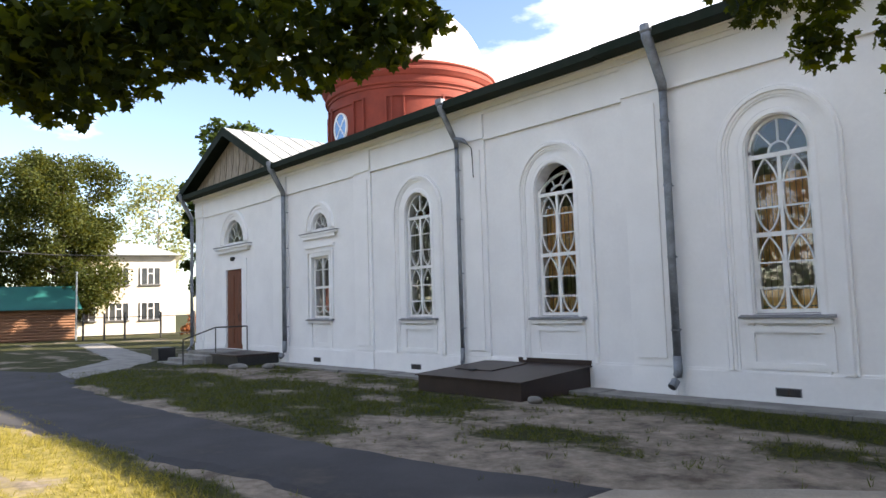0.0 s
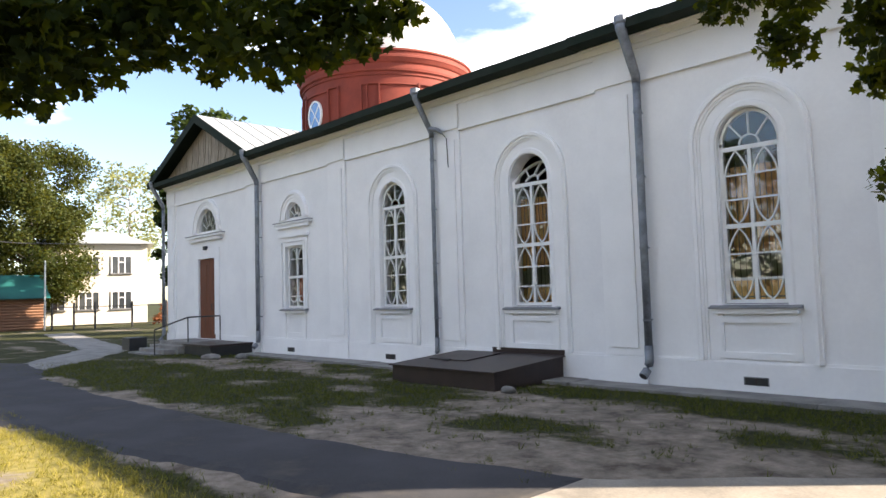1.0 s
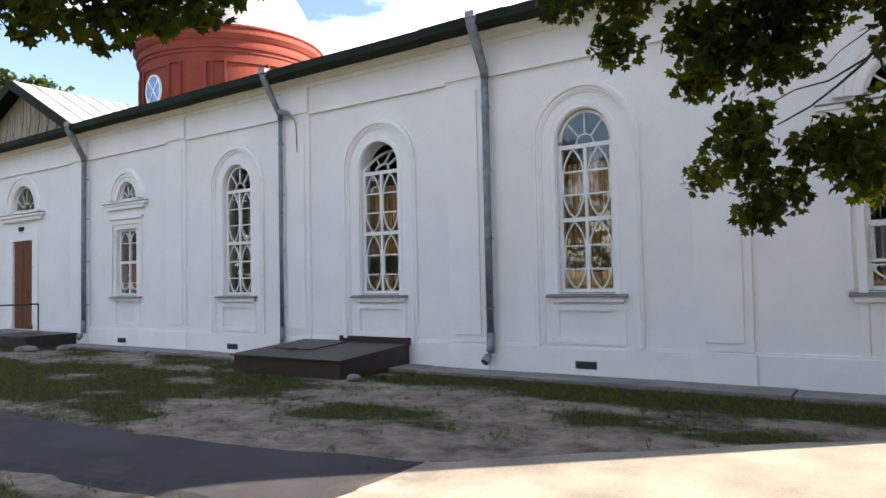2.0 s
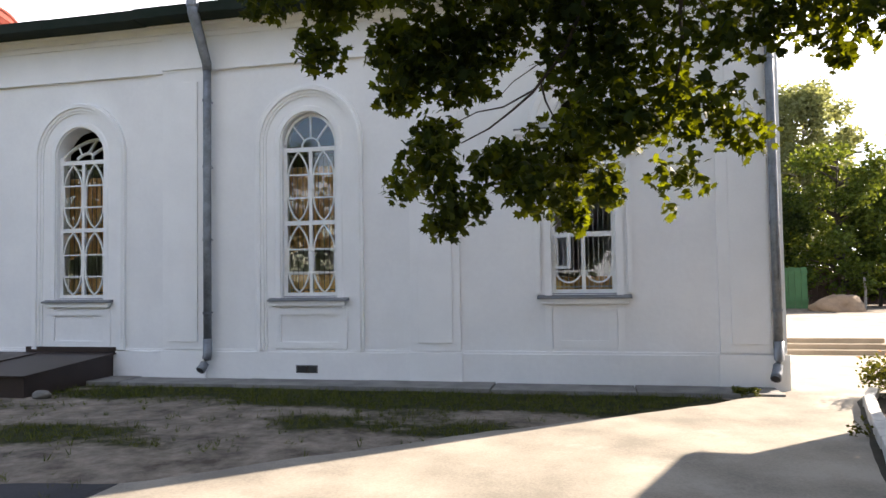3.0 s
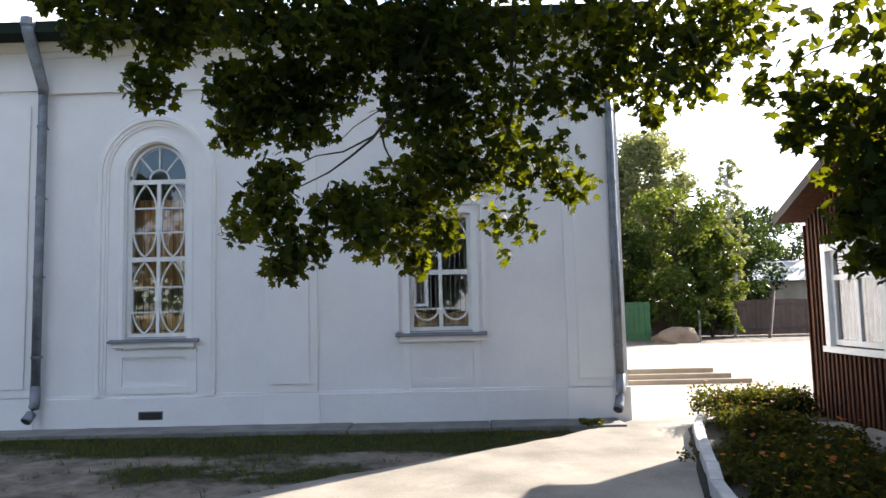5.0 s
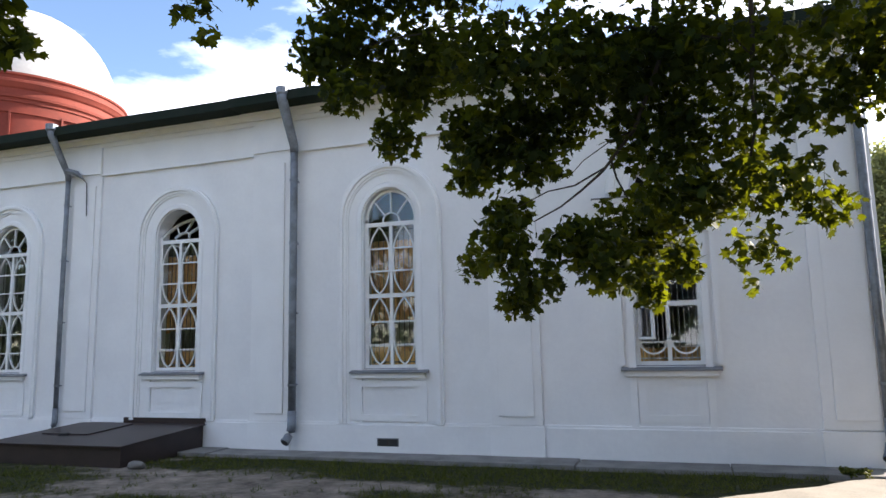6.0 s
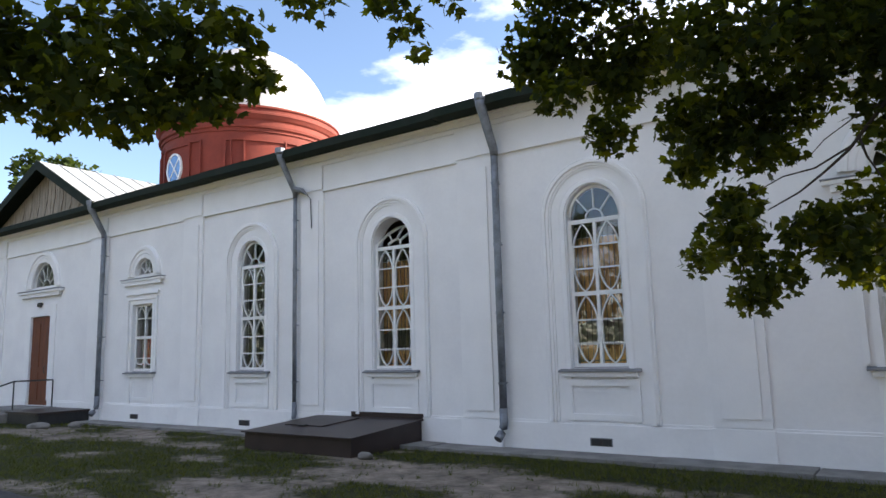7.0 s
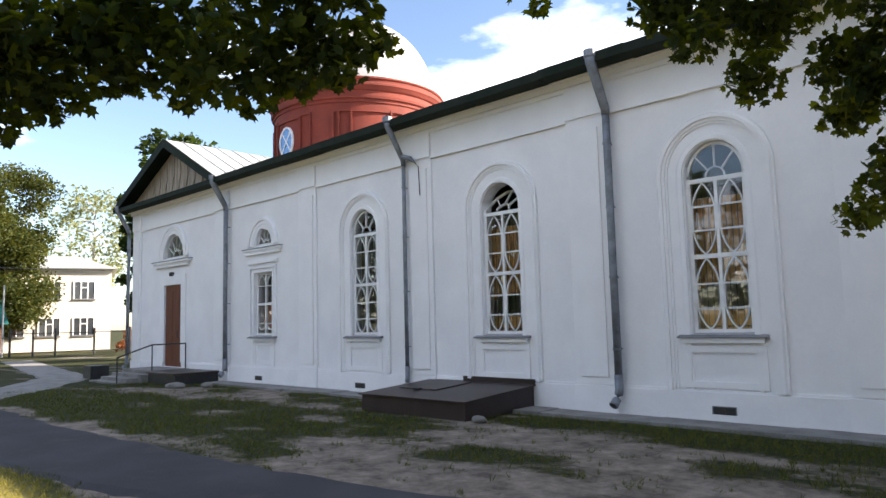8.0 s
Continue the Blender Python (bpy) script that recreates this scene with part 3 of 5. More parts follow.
def curtain(cx, hw, z0, z1, mat, label, y=0.5, x_from=-1.0, x_to=1.0, swag=0.0):
    """A hanging cloth in soft folds; swag lifts its hem towards the middle."""
    cols, rows_n = 60, 14
    bm = bmesh.new()
    grid = []
    for j in range(rows_n + 1):
        row = []
        for i in range(cols + 1):
            u = x_from + (x_to - x_from) * i / cols
            hem = z0 + swag * (1 - u * u)
            z = hem + (z1 - hem) * j / rows_n
            w = 0.030 * math.sin(u * 21 + 0.7 * math.sin(z * 2.1 + cx)) + 0.013 * math.sin(u * 47 + cx * 3)
            row.append(bm.verts.new((cx + u * hw, y + w * (1.2 - 0.5 * j / rows_n), z)))
        grid.append(row)
    for a, b in zip(grid, grid[1:]):
        for k in range(cols):
            bm.faces.new((a[k], a[k + 1], b[k + 1], b[k]))
    return tagged(part("curtain", bm, mat, None, "", True), label, "curtain", "church curtains")


def tall_window(cx, tilted_fan=False):
    win = part("window", moulding(cx, GW, 0.48, 3.84, BIG, 0.49), PLASTER_TRIM, church, "tall arched window with moulded white surround")
    y0, y1 = 0.08, 0.135
    bm = bmesh.new()
    for x in (cx - GW + 0.03, cx + GW - 0.03):
        add_box(bm, x - 0.03, x + 0.03, y0, y1, 1.35, 3.84)
    add_box(bm, cx - 0.026, cx + 0.026, y0 - 0.004, y1, 1.41, 3.71)
    for z, w in ((1.38, 0.03), (2.54, 0.034), (3.74, 0.034)):
        add_box(bm, cx - GW + 0.06, cx + GW - 0.06, y0 - 0.002, y1, z - w, z + w)
    part("frame", bm, FRAME_PAINT, win, "white painted wooden frame")
    for side in (-1, 1):
        c, h = cx + side * 0.218, 0.192
        for z0, z1, rows_z in ((2.575, 3.705, (3.33, 2.95)), (1.41, 2.505, (2.11, 1.73))):
            for z in rows_z:
                part("glazing_bar", box(c - h, c + h, y0 + 0.008, y1 - 0.008, z - 0.012, z + 0.012), FRAME_PAINT, win)
            for pts in oval(c, z0, z1, 0.18):
                bm = bmesh.new()
                add_strip(bm, pts, 0.02, y0 + 0.004, y1 - 0.012)
                part("curved_bar", bm, FRAME_PAINT, win, "white bar bent into a pointed oval")
    bm = bmesh.new()
    fan(bm, cx, 3.78, GW - 0.03, 0.52, (45, 90, 135), y0, y1 - 0.01)
    if tilted_fan:
        bmesh.ops.transform(bm, matrix=Matrix.Translation((cx, y1, 3.78)) @ Matrix.Rotation(radians(-38), 4, "X") @ Matrix.Translation((-cx, -y1, -3.78)), verts=bm.verts[:])
    part("fanlight", bm, FRAME_PAINT, win, "tilted open fanlight sash" if tilted_fan else "white fanlight with three spokes")
    zs = [1.38, 1.73, 2.11, 2.54, 2.95, 3.33, 3.74]
    for a, b in zip(zs, zs[1:]):
        pane_box(cx - GW + 0.05, cx - 0.02, a + 0.005, b - 0.005, win)
        pane_box(cx + 0.02, cx + GW - 0.05, a + 0.005, b - 0.005, win)
    if not tilted_fan:
        pane_fan(cx, 3.78, GW - 0.03, 0.52, win)
    bars(cx, GW - 0.06, 1.4, 3.7, win)
    sill(cx, 0.68, 1.32, win)
    apron(cx, win)


def low_window(cx, open_vent=False):
    win = part("window", square_moulding(cx - GW, cx + GW, 0.5, 3.12, 0.1, 0.03), PLASTER_TRIM, church, "rectangular window under a hooded fanlight")
    bm = square_moulding(cx - GW - 0.16, cx + GW + 0.16, 1.36, 3.24, 0.07, 0.055)
    add_box(bm, cx - GW - 0.3, cx + GW + 0.3, -0.075, 0, 3.38, 3.46)
    part("surround", bm, PLASTER_TRIM, win)
    part("arch_moulding", moulding(cx, 0.42, 3.9, 3.9, SMALL, 0.46), PLASTER_TRIM, win, "moulded arch over the fanlight")
    bm = bmesh.new()
    add_box(bm, cx - 0.97, cx + 0.97, -0.12, 0, 3.74, 3.80, bevel=0.01)
    add_box(bm, cx - 0.87, cx + 0.87, -0.09, 0, 3.64, 3.74, bevel=0.01)
    part("hood", bm, PLASTER_TRIM, win)
    part("hood_flashing", box(cx - 0.98, cx + 0.98, -0.135, 0, 3.802, 3.822), SILL_METAL, win, "grey metal flashing")
    y0, y1 = 0.08, 0.135
    bm = bmesh.new()
    for x in (cx - GW + 0.03, cx + GW - 0.03):
        add_box(bm, x - 0.03, x + 0.03, y0, y1, 1.35, 3.11)
    add_box(bm, cx - 0.028, cx + 0.028, y0 - 0.004, y1, 1.41, 3.06)
    for z, w in ((1.38, 0.03), (2.23, 0.036), (3.09, 0.03)):
        add_box(bm, cx - GW + 0.06, cx + GW - 0.06, y0 - 0.002, y1, z - w, z + w)
    part("frame", bm, FRAME_PAINT, win, "white painted wooden frame")
    for side in (-1, 1):
        c = cx + side * 0.22
        for z in (1.682, 2.74):
            part("glazing_bar", box(c - 0.19, c + 0.19, y0 + 0.008, y1 - 0.008, z - 0.012, z + 0.012), FRAME_PAINT, win)
        bows = [(arc(c, 1.70, 0.185, 180, 360, 12), 0.026)]
        bows += [([(c + s * 0.185 * (1 - (i / 8) ** 2), 2.75 + 0.31 * i / 8) for i in range(9)], 0.022) for s in (-1, 1)]
        for pts, w in bows:
            bm = bmesh.new()
            add_strip(bm, pts, w, y0 + 0.004, y1 - 0.012)
            part("curved_bar", bm, FRAME_PAINT, win, "white bent glazing bar")
    zs = [1.38, 1.68, 2.23, 2.74, 3.08]
    for a, b in zip(zs, zs[1:]):
        for x0, x1 in ((cx - GW + 0.05, cx - 0.02), (cx + 0.02, cx + GW - 0.05)):
            if not (open_vent and a == 1.68 and x0 < cx - 0.1):
                pane_box(x0, x1, a + 0.005, b - 0.005, win)
    if open_vent:
        bm = bmesh.new()
        m = Matrix.Translation((cx - GW + 0.06, 0.08, 1.72)) @ Matrix.Rotation(radians(-52), 4, "Z")
        for b in ((0, 0.36, -0.02, 0.02, 0, 0.04), (0, 0.36, -0.02, 0.02, 0.46, 0.5), (0, 0.04, -0.02, 0.02, 0.04, 0.46), (0.32, 0.36, -0.02, 0.02, 0.04, 0.46)):
            add_box(bm, *b, m)
        part("vent_sash", bm, FRAME_PAINT, win, "small casement standing open")
        p = part("pane", box(0.04, 0.32, -0.002, 0.002, 0.04, 0.46, m), GLASS, win)
        p.visible_shadow = False
    bm = bmesh.new()
    fan(bm, cx, 3.92, 0.39, 0.43, (36, 72, 108, 144), y0, y1, 0.13)
    add_box(bm, cx - 0.41, cx + 0.41, y0, y1, 3.9, 3.945)
    part("fanlight", bm, FRAME_PAINT, win, "half-round fanlight with four spokes")
    pane_fan(cx, 3.945, 0.39, 0.41, win)
    bars(cx, GW - 0.06, 1.4, 3.05, win, 11, 0.17, PALE_GRILLE)
    sill(cx, 0.68, 1.32, win)
    apron(cx, win, 0.34, 0.66, 1.08, 0.014)


for k, c in enumerate(TALL):
    tall_window(c, k == 1)
for k, c in enumerate(LOW):
    low_window(c, k == 1)
for c in TALL[1:]:
    curtain(c, 0.52, 2.02, 3.5, CURTAIN_TAN, "tan church curtain hung behind the tall window", 0.36, swag=0.12)
    curtain(c, 0.52, 1.25, 1.70, CURTAIN_TAN, "low tan curtain behind the tall window", 0.36)
for s in (-1, 1):
    curtain(TALL[0] + s * 0.33, 0.22, 1.2, 3.6, CURTAIN_GREY, "grey-green curtain drawn aside in the tall window", 0.38)
curtain(LOW[0] + 0.1, 0.42, 1.5, 2.28, CURTAIN_RED, "short red curtain behind the rectangular window", 0.27)
for s in (-1, 1):
    curtain(LOW[0] + s * 0.4, 0.12, 1.3, 3.1, LACE, "white lace curtain drawn aside", 0.45)
curtain(LOW[1], 0.52, 1.25, 1.60, CURTAIN_TAN, "low tan cloth behind the window bars", 0.46)

# ventilation openings in the plinth
for vx, vz in ((-4.44, 0.19), (-13.01, 0.17), (-17.47, 0.17)):
    vent = part("vent", square_moulding(vx - 0.17, vx + 0.17, vz - 0.055, vz + 0.055, 0.015, 0.062), SILL_METAL, church, "small dark ventilation opening in the plinth")
    # flat black plate stands in for the shade inside the opening
    part("vent_shade_plate", box(vx - 0.17, vx + 0.17, -0.056, -0.05, vz - 0.055, vz + 0.055), DARK_METAL, vent)
    part("vent_divider", box(vx - 0.016, vx + 0.016, -0.064, -0.056, vz - 0.055, vz + 0.055), BROWN_METAL, vent)

# door with fanlight
door = part("door", box(DOOR_X - 0.6, DOOR_X + 0.6, 0.03, 0.09, 0.33, 3.06), DOOR_WOOD, church, "tall plain brown wooden door, closed")
bm = bmesh.new()
for z0, z1 in ((0.5, 1.35), (1.5, 2.85)):
    for s in (-1, 1):
        add_box(bm, DOOR_X + s * 0.29 - 0.22, DOOR_X + s * 0.29 + 0.22, 0.015, 0.03, z0, z1, bevel=0.006)
part("door_panel", bm, DOOR_WOOD, door)
part("handle", tube([(DOOR_X + 0.42, -0.01, 1.3), (DOOR_X + 0.42, -0.04, 1.33), (DOOR_X + 0.42, -0.04, 1.5), (DOOR_X + 0.42, -0.01, 1.53)], 0.012), DARK_METAL, door, "dark steel pull handle")
portal = part("portal", moulding(DOOR_X, 0.74, 3.98, 3.98, SMALL, 0.80), PLASTER_TRIM, church, "arched fanlight and hood over the door")
bm = bmesh.new()
add_box(bm, DOOR_X - 1.36, DOOR_X + 1.36, -0.16, 0, 3.8, 3.87, bevel=0.01)
add_box(bm, DOOR_X - 1.22, DOOR_X + 1.22, -0.1, 0, 3.68, 3.8, bevel=0.01)
part("hood", bm, PLASTER_TRIM, portal)
part("hood_flashing", box(DOOR_X - 1.37, DOOR_X + 1.37, -0.175, 0, 3.873, 3.9), SILL_METAL, portal)
bm = square_moulding(DOOR_X - 0.62, DOOR_X + 0.62, 0.5, 3.07, 0.34, 0.03)
part("architrave", bm, PLASTER_TRIM, portal)
bm = bmesh.new()
fan(bm, DOOR_X, 4.0, 0.70, 0.76, (30, 60, 90, 120, 150), 0.10, 0.15, 0.24)
add_box(bm, DOOR_X - 0.73, DOOR_X + 0.73, 0.10, 0.15, 3.98, 4.03)
part("fanlight", bm, FRAME_PAINT, portal, "white half-round fanlight with five spokes")
pane_fan(DOOR_X, 4.02, 0.70, 0.74, portal)
bm = box(DOOR_X - 0.075, DOOR_X + 0.075, -0.12, 0, 3.36, 3.5, bevel=0.02)
lamp = tagged(part("wall_lamp", bm, DARK_METAL), "small dark bulkhead lamp above the door", "wall lamp")
part("lens", box(DOOR_X - 0.045, DOOR_X + 0.045, -0.135, -0.12, 3.385, 3.47, bevel=0.01), DARK_PANE, lamp)

# roofs
E_OUT, E_Z = 0.55, 6.07
RIDGE = E_Z + (CROSS_Y + E_OUT) * 0.30
nave_x0 = -19.35


def roof_slab(name, quad, mat, parent, thick=0.05, label=""):
    bm = bmesh.new()
    a = [bm.verts.new(p) for p in quad]
    b = [bm.verts.new((p[0], p[1], p[2] - thick)) for p in quad]
    bm.faces.new(a)
    bm.faces.new(b[::-1])
    for i in range(4):
        j = (i + 1) % 4
        bm.faces.new((a[j], a[i], b[i], b[j]))
    bmesh.ops.recalc_face_normals(bm, faces=bm.faces[:])
    return part(name, bm, mat, parent, label)


ex1 = X1 + E_OUT
nave_roof = roof_slab("roof", [(nave_x0, -E_OUT, E_Z), (ex1, -E_OUT, E_Z), (ex1, CROSS_Y, RIDGE), (nave_x0, CROSS_Y, RIDGE)], ROOF_METAL, church, 0.05, "low grey metal nave roof")
roof_slab("roof", [(nave_x0, 2 * CROSS_Y + E_OUT, E_Z), (ex1, 2 * CROSS_Y + E_OUT, E_Z), (ex1, CROSS_Y, RIDGE), (nave_x0, CROSS_Y, RIDGE)], ROOF_METAL, church)
bm = bmesh.new()
add_prism(bm, [(0, 6.05), (16, 6.05), (8, RIDGE - 0.15)], 0, 0.3)
bmesh.ops.transform(bm, matrix=Matrix.Translation((X1, 0, 0)) @ Matrix.Rotation(radians(90), 4, "Z"), verts=bm.verts[:])
part("gable_wall", bm, PLASTER, church)
# eave: boxed dark green edge with seams
n_eave = 13
for i in range(n_eave):
    xa, xb = (nave_x0 + (ex1 - nave_x0) * k / n_eave for k in (i, i + 1))
    sag = 0.018 * noise.noise(Vector((i * 0.8, 4.0, 0)))
    bm = bmesh.new()
    add_box(bm, xa, xb + 0.01, -E_OUT - 0.02 - 0.003 * (i % 2), -E_OUT + 0.02, E_Z - 0.155 + sag, E_Z + 0.012 + sag)
    add_box(bm, xa, xb, -E_OUT + 0.02, -0.15, E_Z - 0.15 + sag, E_Z - 0.10)
    part("eave", bm, EAVE_GREEN, church, "dark green painted metal eave")

G0, G1, APEX, G_EZ = -26.75, -19.05, 7.92, 6.08
mid = -22.55
for s, gx_ in ((-1, G0), (1, G1)):
    r = roof_slab("roof", [(gx_, -E_OUT, G_EZ), (mid, -E_OUT, APEX), (mid, 12.0, APEX), (gx_, 12.0, G_EZ)], ROOF_METAL, church, 0.06, "pale grey standing seam metal roof over the door")
    for i in range(1, 20):
        y = -E_OUT + i * 0.62
        sl = (APEX - G_EZ) / abs(mid - gx_)
        bm = bmesh.new()
        a, b = (gx_, G_EZ + 0.005), (mid, APEX + 0.005)
        vs = [bm.verts.new(p) for p in ((a[0], y - 0.012, a[1]), (b[0], y - 0.012, b[1]), (b[0], y + 0.012, b[1]), (a[0], y + 0.012, a[1]))]
        up = [bm.verts.new((v.co.x, v.co.y, v.co.z + 0.03)) for v in vs]
        bm.faces.new(up)
        for k in range(4):
            bm.faces.new((vs[k], vs[(k + 1) % 4], up[(k + 1) % 4], up[k]))
        part("seam", bm, ROOF_METAL, r)
    bm = bmesh.new()
    dz = 0.22
    add_prism(bm, [(gx_, G_EZ + 0.02), (mid, APEX + 0.02), (mid, APEX - dz - 0.06), (gx_ - s * 0.3, G_EZ - dz + 0.1), (gx_, G_EZ - dz + 0.05)], -E_OUT - 0.05, -E_OUT + 0.0)
    bmesh.ops.recalc_face_normals(bm, faces=bm.faces[:])
    part("bargeboard", bm, EAVE_GREEN, church, "dark green gable edge board")
    # soffit under the verge
    roof_slab("soffit", [(gx_, -E_OUT, G_EZ - 0.07), (mid, -E_OUT, APEX - 0.07), (mid, -0.05, APEX - 0.07), (gx_, -0.05, G_EZ - 0.07)], EAVE_GREEN, church, 0.02)
bm = bmesh.new()
add_box(bm, G0 + 0.02, G1 - 0.02, -E_OUT - 0.015, -0.1, G_EZ - 0.17, G_EZ - 0.02)
part("eave", bm, EAVE_GREEN, church)
# boarded pediment: the sheet and each board
ped = part("pediment", box(G0 + 0.6, G1 - 0.6, -0.06, -0.03, G_EZ - 0.03, G_EZ + 0.25), GABLE_WOOD, church, "weathered grey boarded pediment")
nb = 36
for i in range(nb):
    xa = G0 + 0.5 + (G1 - G0 - 1.0) * i / nb
    xb = xa + (G1 - G0 - 1.0) / nb - 0.014
    za, zb = (G_EZ + (APEX - G_EZ) * (1 - abs(x - mid) / (mid - G0 if x < mid else G1 - mid)) - 0.16 for x in (xa, xb))
    bm = bmesh.new()
    d = 0.012 * random.random()
    add_prism(bm, [(xa, G_EZ - 0.03), (xb, G_EZ - 0.03), (xb, zb), (xa, za)], -0.1 - d, -0.065)
    part("board", bm, GABLE_WOOD, ped)
for s in (-1, 1):
    for k in range(4):
        x = mid + s * (0.25 + 0.52 * k)
        h = G_EZ + (APEX - G_EZ) * (1 - abs(x - mid) / (mid - G0 if x < mid else G1 - mid)) - 0.25
        bm = bmesh.new()
        add_strip(bm, [(x - 0.12, G_EZ + 0.05), (x + 0.05, (G_EZ + h) / 2), (x - 0.04 * s, h)], 0.05, -0.135, -0.112)
        part("ornament", bm, GABLE_WOOD, ped)

# drum and dome over the crossing
drum = part("drum", lathe([(3.47, 5.9), (3.47, 10.02)], CROSS_X, CROSS_Y, 96), RED_PLASTER, church, "round red plastered drum", True)
part("drum_cornice", lathe([(3.47, 9.98), (3.52, 9.98), (3.52, 10.10), (3.60, 10.12), (3.62, 10.2), (3.55, 10.22), (3.55, 10.42), (3.62, 10.46), (3.70, 10.56), (3.74, 10.6), (3.74, 10.68), (3.66, 10.72), (3.66, 10.82), (3.72, 10.86), (3.72, 10.93), (3.3, 11.02), (3.1, 11.04)], CROSS_X, CROSS_Y, 96), RED_PLASTER, drum, "stepped red cornice ring")
part("dome", lathe([(3.33 * math.cos(radians(a)), 11.0 + 3.5 * math.sin(radians(a))) for a in range(0, 90, 5)] + [(0.02, 14.5)], CROSS_X, CROSS_Y, 64), DOME_METAL, church, "pale silvery metal dome", True)


def drum_frame(a, half, z0, z1, w=0.1, depth=0.07, name="drum_panel"):
    """A raised border round a field of the drum, a = degrees from the front."""
    bm = bmesh.new()
    R0, R1 = 3.47, 3.47 + depth

    def cell(b0, b1, c0, c1):
        n = max(2, round((b1 - b0) / 3))
        rings = []
        for i in range(n + 1):
            t = radians(b0 + (b1 - b0) * i / n)
            rings.append([bm.verts.new((CROSS_X + r * math.sin(t), CROSS_Y - r * math.cos(t), z)) for r, z in ((R0, c0), (R1, c0), (R1, c1), (R0, c1))])
        for p, q in zip(rings, rings[1:]):
            for k in range(4):
                bm.faces.new((p[k], p[(k + 1) % 4], q[(k + 1) % 4], q[k]))
        bm.faces.new(rings[0][::-1])
        bm.faces.new(rings[-1])
    da = math.degrees(w / 3.47)
    cell(a - half - da, a - half, z0, z1 + w)
    cell(a + half, a + half + da, z0, z1 + w)
    cell(a - half, a + half, z1, z1 + w)
    bmesh.ops.recalc_face_normals(bm, faces=bm.faces[:])
    part(name, bm, RED_PLASTER, drum)


for k in range(6):
    a = 60 * k - 2
    if k % 2 == 0:
        drum_frame(a, 13, 6.2, 9.55)
        t = radians(a)
        m = Matrix.Translation((CROSS_X + 3.475 * math.sin(t), CROSS_Y - 3.475 * math.cos(t), 8.75)) @ Matrix.Rotation(t, 4, "Z")
        bm = bmesh.new()
        ring = [bm.verts.new((0.43 * math.cos(u), -0.02, 0.55 * math.sin(u))) for u in np.linspace(0, 2 * math.pi, 32, endpoint=False)]
        back = [bm.verts.new((v.co.x, 0.1, v.co.z)) for v in ring]
        bm.faces.new(ring)
        for i in range(32):
            bm.faces.new((ring[i], ring[(i + 1) % 32], back[(i + 1) % 32], back[i]))
        bmesh.ops.transform(bm, matrix=m, verts=bm.verts[:])
        part("oculus", bm, OCULUS_GLASS, drum, "oval blue window with white cross bars")
        bm = bmesh.new()
        add_strip(bm, [(0.45 * math.cos(u), 0.57 * math.sin(u)) for u in np.linspace(0, 2 * math.pi, 33)], 0.06, -0.06, 0.02)
        add_strip(bm, [(-0.31, -0.4), (0.31, 0.4)], 0.04, -0.045, -0.02)
        add_strip(bm, [(-0.31, 0.4), (0.31, -0.4)], 0.04, -0.05, -0.025)
        bmesh.ops.transform(bm, matrix=m, verts=bm.verts[:])
        part("oculus_bars", bm, FRAME_PAINT, drum, "white oval frame and cross")
    else:
        drum_frame(a, 22, 6.2, 9.6)
for k in range(12):
    drum_frame(30 * k + 13 if k % 2 else 30 * k + 16, 3.4, 6.2, 9.62, 0.06, 0.1, "drum_pilaster")


# downpipes
def downpipe(x, PR=0.06, foot=1, top_dx=0.0):
    pipe = part("downpipe", tube([(x, -0.16, 5.2), (x, -0.16, 4.2), (x, -0.165, 2.5), (x, -0.16, 0.62)], PR, 14), PIPE_METAL, church, "weathered zinc downpipe", True)
    part("pipe_neck", tube([(x + top_dx, -E_OUT - 0.02, 6.1), (x + top_dx, -E_OUT - 0.02, 5.94), (x, -0.17, 5.22), (x, -0.16, 5.1)], [PR + 0.03, PR + 0.025, PR + 0.012, PR + 0.008], 14), PIPE_METAL, pipe, "", True)
    bm = bmesh.new()
    add_tube(bm, [(x + top_dx, -E_OUT - 0.02, 6.0), (x + top_dx, -E_OUT - 0.02, 6.03), (x + top_dx, -E_OUT - 0.02, 6.14)], [PR + 0.03, 0.11, 0.11], 12)
    part("hopper", bm, PIPE_METAL, pipe, "rain hopper at the eave")
    part("pipe_foot", tube([(x, -0.16, 0.68), (x, -0.162, 0.42), (x - 0.01 * foot, -0.18, 0.35), (x - 0.02 * foot, -0.215, 0.285), (x - 0.032 * foot, -0.265, 0.23), (x - 0.045 * foot, -0.32, 0.185)], [PR + 0.008, PR + 0.006, PR + 0.006, PR + 0.006, PR + 0.007, PR + 0.01], 14), PIPE_METAL, pipe, "", True)
    # black disc on the closed end, in place of the pipe's dark hollow
    bm = tube([(x - 0.044 * foot, -0.317, 0.188), (x - 0.046 * foot, -0.324, 0.181)], [PR - 0.004, PR - 0.002], 14)
    part("pipe_mouth_shade", bm, DARK_METAL, pipe)
    for z in (1.1, 2.3, 3.5, 4.6):
        bm = bmesh.new()
        add_tube(bm, [(x, -0.162, z - 0.02), (x, -0.162, z + 0.02)], PR + 0.01, 12)
        add_box(bm, x - 0.012, x + 0.012, -0.1, 0.01, z - 0.01, z + 0.01)
        part("pipe_clip", bm, PIPE_METAL, pipe)


for px, pr in ((-19.15, 0.065), (-11.255, 0.045), (-6.125, 0.065), (2.5, 0.06), (-26.3, 0.06)):
    downpipe(px, pr, 2.0 if px > 0 else 0.8, -0.05 if px < -8 else 0.0)
